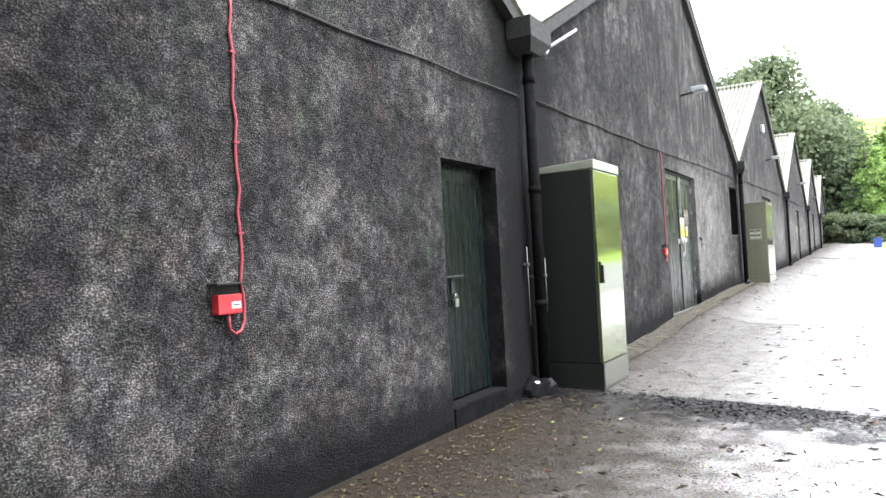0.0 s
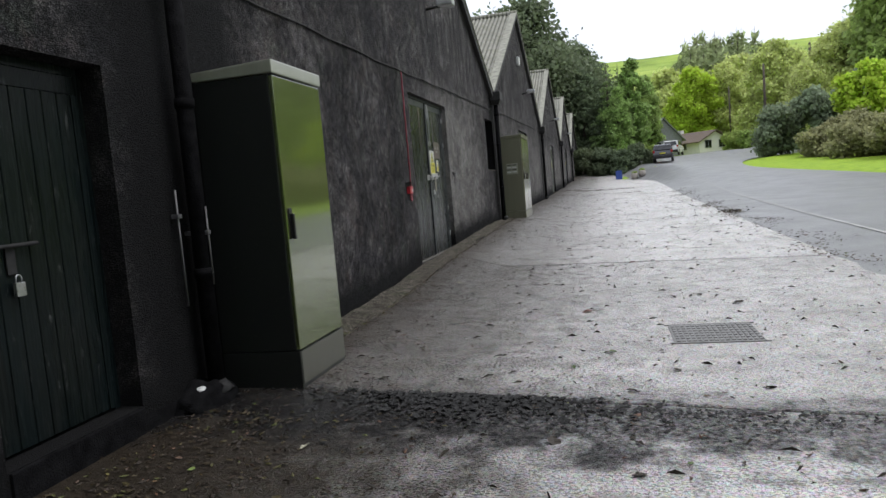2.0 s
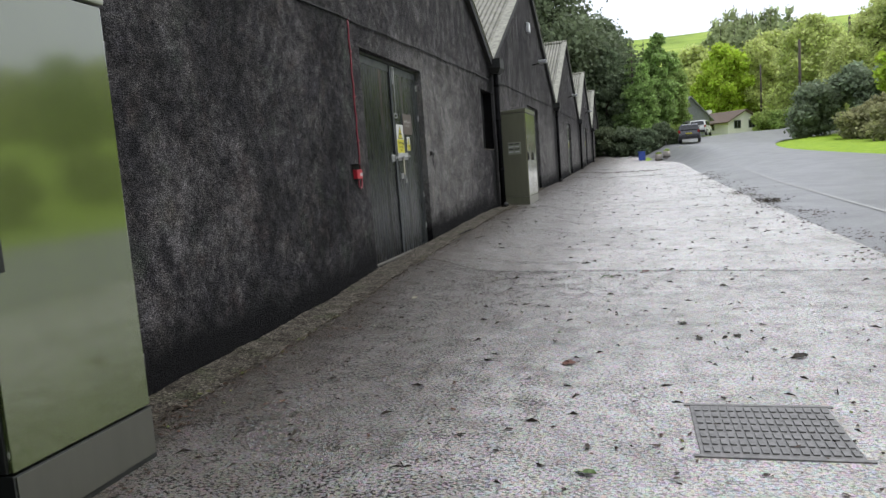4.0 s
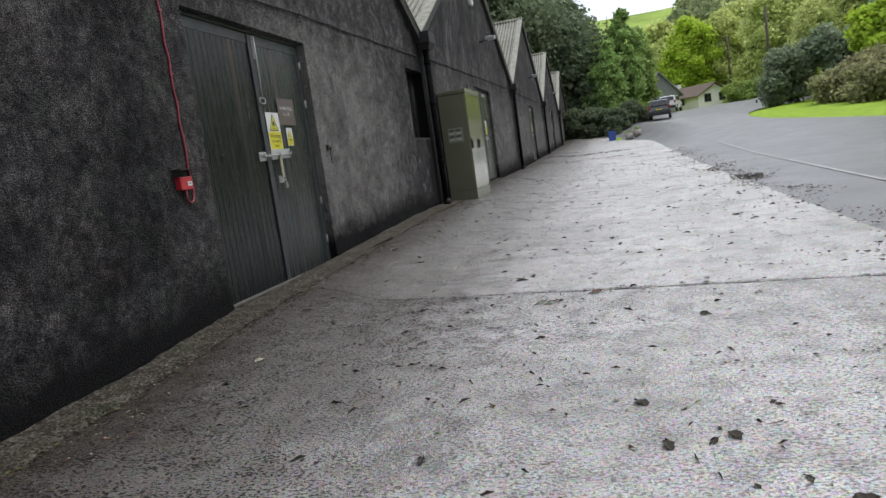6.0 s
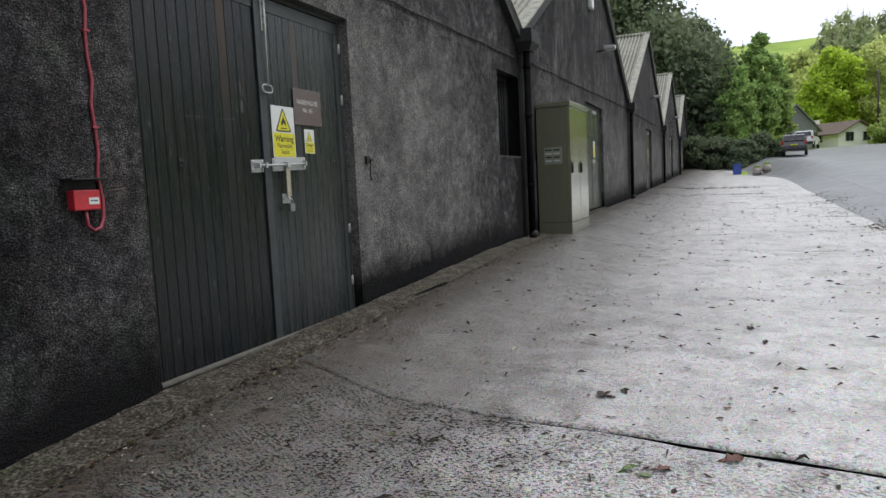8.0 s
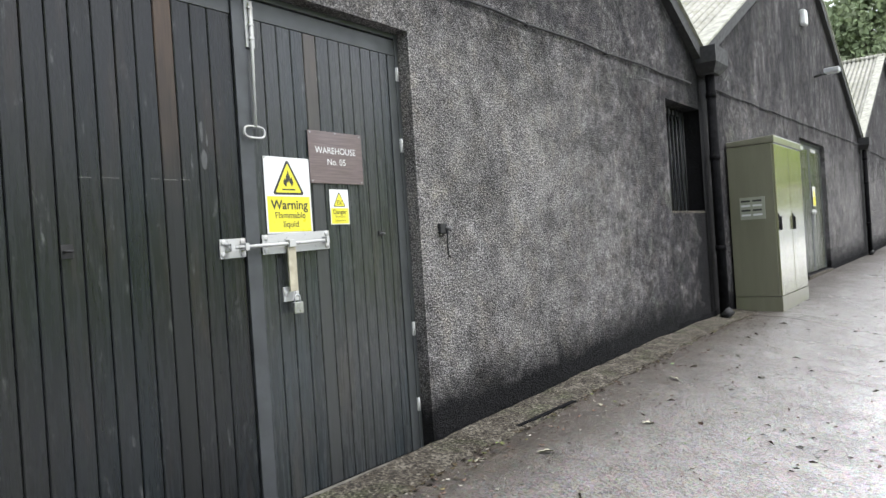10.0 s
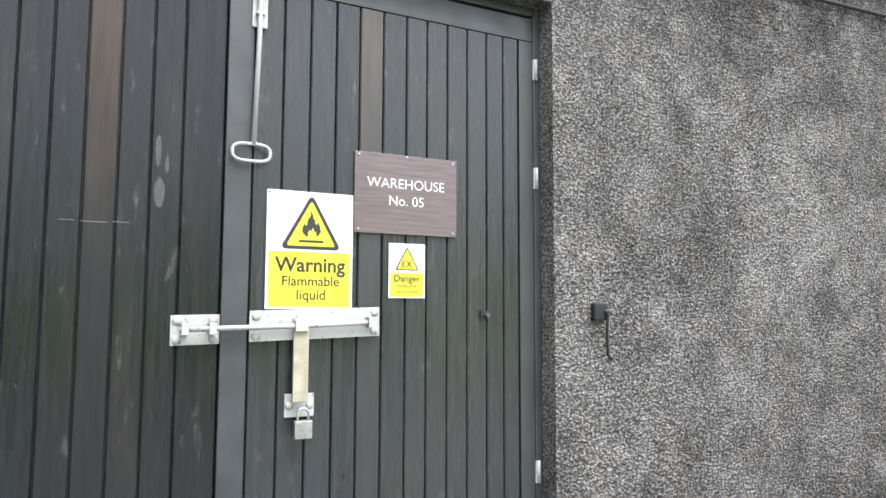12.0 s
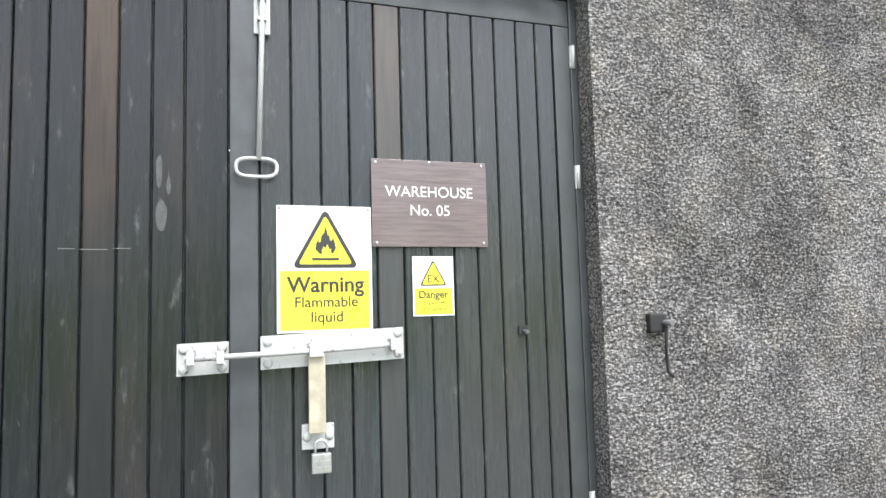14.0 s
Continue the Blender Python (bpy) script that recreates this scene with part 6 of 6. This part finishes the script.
again(dark_shrub, -0.3, 73, 80, 1.0), again(dark_shrub, 1.5, 72, 200, 0.85), again(dark_shrub, 3.0, 74, 300, 0.8), again(dark_shrub, -4.3, 74, 130, 1.1)
orange = stand(shrub("shrub", 1.3, 0.9, ORANGE_LEAF, 2500, 12, "small yellow-orange shrub by the road", 0.1), 22.0, 85)
golden = stand(shrub("shrub", 3.0, 1.1, ORANGE_LEAF, 3500, 14, "yellow-leaved small tree by the bungalow", 0.14), 9.2, 104)
# unseen trees, added behind the start of the walk to block sky light
for x, y, s in ((-1, -13, 0.95), (6, -15, 1.0), (13, -12, 0.95), (20, -14, 0.9), (-9, -16, 0.9)):
    again(big, x, y, x * 31 % 360, s)
# woods on the hill behind
hill_fir = stand(conifer("conifer_tree", 15, 5.6, NEEDLE_HILL, 8000, 13, "tall hillside conifer in a plantation", 0.75), 22, 160)
r13 = random.Random(13)
for i in range(26):
    again(hill_fir, 18 + r13.uniform(-1.5, 13), 150 + r13.uniform(-8, 24), r13.uniform(0, 360), r13.uniform(0.75, 1.12))
hill_tree = stand(broadleaf("broadleaf_tree", 11, 4.2, LEAF_OLIVE, 5000, 15, "grey-green hillside woodland tree", 0.52, 0.05, 30, 0.2), 12, 138)
for i in range(60):
    x = r13.uniform(4, 60)
    again(hill_tree, x, r13.uniform(126, 150) + max(0, 10 - x) * 0.5, r13.uniform(0, 360), r13.uniform(0.5, 0.8) if x < 16 else r13.uniform(0.7, 1.1))
for i in range(26):
    again(hill_tree, r13.uniform(-45, 4), r13.uniform(108, 128), r13.uniform(0, 360), r13.uniform(0.6, 0.95))
for i in range(24):
    again(hill_tree, r13.uniform(38, 75), r13.uniform(60, 120), r13.uniform(0, 360), r13.uniform(0.5, 0.8))


# ---- poles, bins, cars, houses ----
def pole(x, y, h, label="brown wooden telegraph pole with a crossarm"):
    z = ground_z(x, y)
    ob = thing("telegraph_pole", (x, y, z), label, "pole", "telegraph poles")
    part("mast", tube([(x, y, z - 0.3), (x, y, z + h)], [0.15, 0.11], seg=10), BARK, ob)
    part("insulator", tube([(x, y, z + h), (x, y, z + h + 0.12)], 0.04, seg=8), GREY_PLATE, ob)


pole(15.9, 79, 8.6)
pole(19.0, 118, 9.0)
pole(21.5, 84, 9.5)

bz = land(1.0, 66.5)
blue_bin = thing("recycling_box", (1.0, 66.5, bz), "blue plastic recycling box at the yard end", "box")
part("body", box(0.75, 1.3, 66.2, 66.75, bz, bz + 0.75, 0.03), BIN_BLUE, blue_bin)
part("rim", box(0.72, 1.33, 66.17, 66.78, bz + 0.7, bz + 0.77, 0.01), BIN_BLUE, blue_bin)
for x in (2.2, 2.8):
    zt = land(x, 62) - 0.02
    tub = thing("planter_tub", (x, 62, zt), "pale round planter tub with a sparse plant", "planter", "planter tubs")
    part("tub", tube([(x, 62, zt), (x, 62, zt + 0.3), (x, 62, zt + 0.55)], [0.24, 0.29, 0.27], seg=18), TUB, tub, "pale stained tub")
    part("hoop", tube([(x, 62, zt + 0.12), (x, 62, zt + 0.16)], 0.285, seg=18), BLACK_IRON, tub)
    part("plant", cards(leaf_cloud([(x, 62, zt + 0.6, 0.2, 0.12)], 200, 0.06, 3), "plant", LEAF_MID), LEAF_MID, tub)


def car(x, y, turn, paint, label):
    """A five-door car; its rear faces -y before the turn."""
    z = land(x, y)
    ob = new("car")
    tagged(ob, label, "car", "parked cars")
    L, W = 4.45, 0.9
    side = [(-2.2, 0.35), (-2.22, 0.75), (-2.12, 1.0), (-1.98, 1.2), (-1.75, 1.6), (-1.55, 1.66), (0.1, 1.66), (0.45, 1.55), (1.05, 1.08), (2.0, 0.9), (2.2, 0.7), (2.22, 0.35)]
    bm = bmesh.new()
    rows = []
    for s in (-1, -0.96, 0.96, 1):
        row = []
        for py, pz in side:
            tuck = 0.18 * max(0, (pz - 1.0) / 0.66)
            w = W * (1 - tuck) * (0.97 if abs(s) == 1 else 1.0)
            row.append(bm.verts.new((math.copysign(w, s) * abs(s), py * (0.99 if abs(s) == 1 else 1), pz)))
        rows.append(row)
    n = len(side)
    for a, b in zip(rows, rows[1:]):
        for i in range(n):
            bm.faces.new((a[i], a[(i + 1) % n], b[(i + 1) % n], b[i]))
    bm.faces.new(rows[0])
    bm.faces.new(rows[-1][::-1])
    bmesh.ops.recalc_face_normals(bm, faces=bm.faces[:])
    part("body", bm, paint, ob)
    rear = bmesh.new()
    vs = [rear.verts.new(p) for p in ((-0.72, -2.06, 1.16), (0.72, -2.06, 1.16), (0.64, -1.79, 1.56), (-0.64, -1.79, 1.56))]
    rear.faces.new(vs)
    got = bmesh.ops.extrude_face_region(rear, geom=rear.faces[:])
    for v in got["geom"]:
        if isinstance(v, bmesh.types.BMVert):
            v.co += Vector((0, -0.03, 0.01))
    part("rear_window", rear, GLASS, ob)
    for s in (-1, 1):
        sw = plate_poly([(-1.55, 1.12), (0.75, 1.12), (0.25, 1.52), (-1.35, 1.55)], s * 0.8, s * 0.87)
        part("side_window", sw, GLASS, ob)
        part("tail_lamp", box(s * 0.8 - 0.09, s * 0.8 + 0.09, -2.2, -2.1, 0.9, 1.12, 0.02), TAIL_RED, ob)
        part("roof_rail", tube([(s * 0.68, -1.5, 1.7), (s * 0.68, 0.1, 1.7)], 0.02, seg=6), BLACK_IRON, ob)
        for wy in (-1.35, 1.38):
            wheel = part("wheel", tube([(s * 0.72, wy, 0.34), (s * 0.92, wy, 0.34)], 0.34, seg=20), RUBBER, ob)
            part("rim", tube([(s * 0.925, wy, 0.34), (s * 0.935, wy, 0.34)], 0.22, seg=16), GALVANISED, wheel)
    part("bumper", box(-0.86, 0.86, -2.3, -2.15, 0.36, 0.62, 0.04), PLASTIC_BLACK, ob)
    part("number_plate", box(-0.26, 0.26, -2.25, -2.235, 0.78, 0.89), YELLOW, ob)
    ob.matrix_basis = pose(x, y, z, 0, 0, turn)
    return ob


car(5.4, 73.0, -6, CAR_DARK, "dark estate car parked at the roadside, seen from behind")
car(7.6, 87, -14, CAR_WHITE, "white car parked further up the road")


def house(x, y, turn, w, length, wall_h, ridge_h, wall_mat, roof_mat, label):
    z = ground_z(x, y) - 0.3
    ob = new("house")
    tagged(ob, label, "house")
    bm = bmesh.new()
    pts = [(-w / 2, 0), (w / 2, 0), (w / 2, wall_h), (0, ridge_h), (-w / 2, wall_h)]
    a = [bm.verts.new((px, 0, pz)) for px, pz in pts]
    b = [bm.verts.new((px, length, pz)) for px, pz in pts]
    bm.faces.new(a), bm.faces.new(b[::-1])
    for i in range(5):
        bm.faces.new((a[i], b[i], b[(i + 1) % 5], a[(i + 1) % 5]))
    bmesh.ops.recalc_face_normals(bm, faces=bm.faces[:])
    part("wall", bm, wall_mat, ob)
    for s in (-1, 1):
        bm = bmesh.new()
        e = 0.4
        k = (ridge_h - wall_h) / (w / 2)
        lo = [(s * (w / 2 + e), -e, wall_h - e * k + 0.05), (s * (w / 2 + e), length + e, wall_h - e * k + 0.05), (0, length + e, ridge_h + 0.06), (0, -e, ridge_h + 0.06)]
        va = [bm.verts.new(p) for p in lo]
        vb = [bm.verts.new((p[0], p[1], p[2] + 0.14)) for p in lo]
        bm.faces.new(va), bm.faces.new(vb[::-1])
        for i in range(4):
            bm.faces.new((va[i], va[(i + 1) % 4], vb[(i + 1) % 4], vb[i]))
        bmesh.ops.recalc_face_normals(bm, faces=bm.faces[:])
        part("roof", bm, roof_mat, ob)
    for px in (-w * 0.22, w * 0.22):
        f = part("window", box(px - 0.65, px + 0.65, -0.05, 0.04, 0.95, 2.1, 0.01), GREY_PLATE, ob)
        part("pane", box(px - 0.57, px - 0.03, -0.06, -0.051, 1.02, 2.03), GLASS, f)
        part("pane", box(px + 0.03, px + 0.57, -0.06, -0.051, 1.02, 2.03), GLASS, f)
    for py in (length * 0.3, length * 0.7):
        f = part("window", box(-w / 2 - 0.05, -w / 2 + 0.04, py - 0.7, py + 0.7, 0.95, 2.1, 0.01), GREY_PLATE, ob)
        part("pane", box(-w / 2 - 0.06, -w / 2 - 0.051, py - 0.6, py + 0.6, 1.02, 2.03), GLASS, f)
    part("chimney", box(-0.35, 0.35, length * 0.6, length * 0.6 + 0.6, ridge_h - 0.4, ridge_h + 0.7, 0.02), wall_mat, ob)
    ob.matrix_basis = pose(x, y, z, 0, 0, turn)
    return ob


house(15.2, 108, 40, 6.2, 10, 1.9, 3.3, RENDER_WHITE, ROOF_BROWN, "white bungalow with a brown tiled roof")
house(7.2, 94, 12, 4.4, 6, 2.4, 4.9, SLATE, SLATE, "grey steep-roofed cottage half hidden by trees")

# pale grit and green scraps lying by the wall foot
PALE_GRIT = painted("pale_grit", (0.3, 0.28, 0.24), 0.8, 0.4, 30)
litter("sill_crumbs", 60, lambda r: (r.gauss(-2.92, 0.05), r.choice((14.35, 14.9, 15.7)) + r.gauss(0, 0.25)), (0.01, 0.035), PALE_GRIT, "pale crumbs by the door sill", 0.7)
litter("kerb_rubble", 1300, lambda r: (r.gauss(-2.72, 0.06), 8.3 + 14 * r.random()), (0.008, 0.032), MUSH, "dark rubble and silt along the kerb edge", 0.8, 0.6)
litter("grit", 700, lambda r: (r.gauss(-2.55, 0.2), 9 + 14 * r.random()), (0.006, 0.022), PALE_GRIT, "pale grit and mortar crumbs by the wall")
litter("green_bits", 90, lambda r: (r.uniform(-2.7, 2.8), 4.5 + 20 * r.random()), (0.01, 0.03), LEAF_GREEN, "small green leaf scraps on the concrete")

# a dark strip laid in place of a wet channel along the wall foot
channel_z = slab_level(-2.72, 17.0)
plank = box(-2.755, -2.715, 16.55, 17.3, -0.01, 0.01, 0.003, m=None)
for v in plank.verts:
    v.co.x += (v.co.y - 16.97) * 0.06
    v.co.z += slab_level(-2.72, v.co.y) + 0.012
whole("timber_offcut", plank, TAR, "dark strip standing in for a wet channel by the wall foot", "plank")
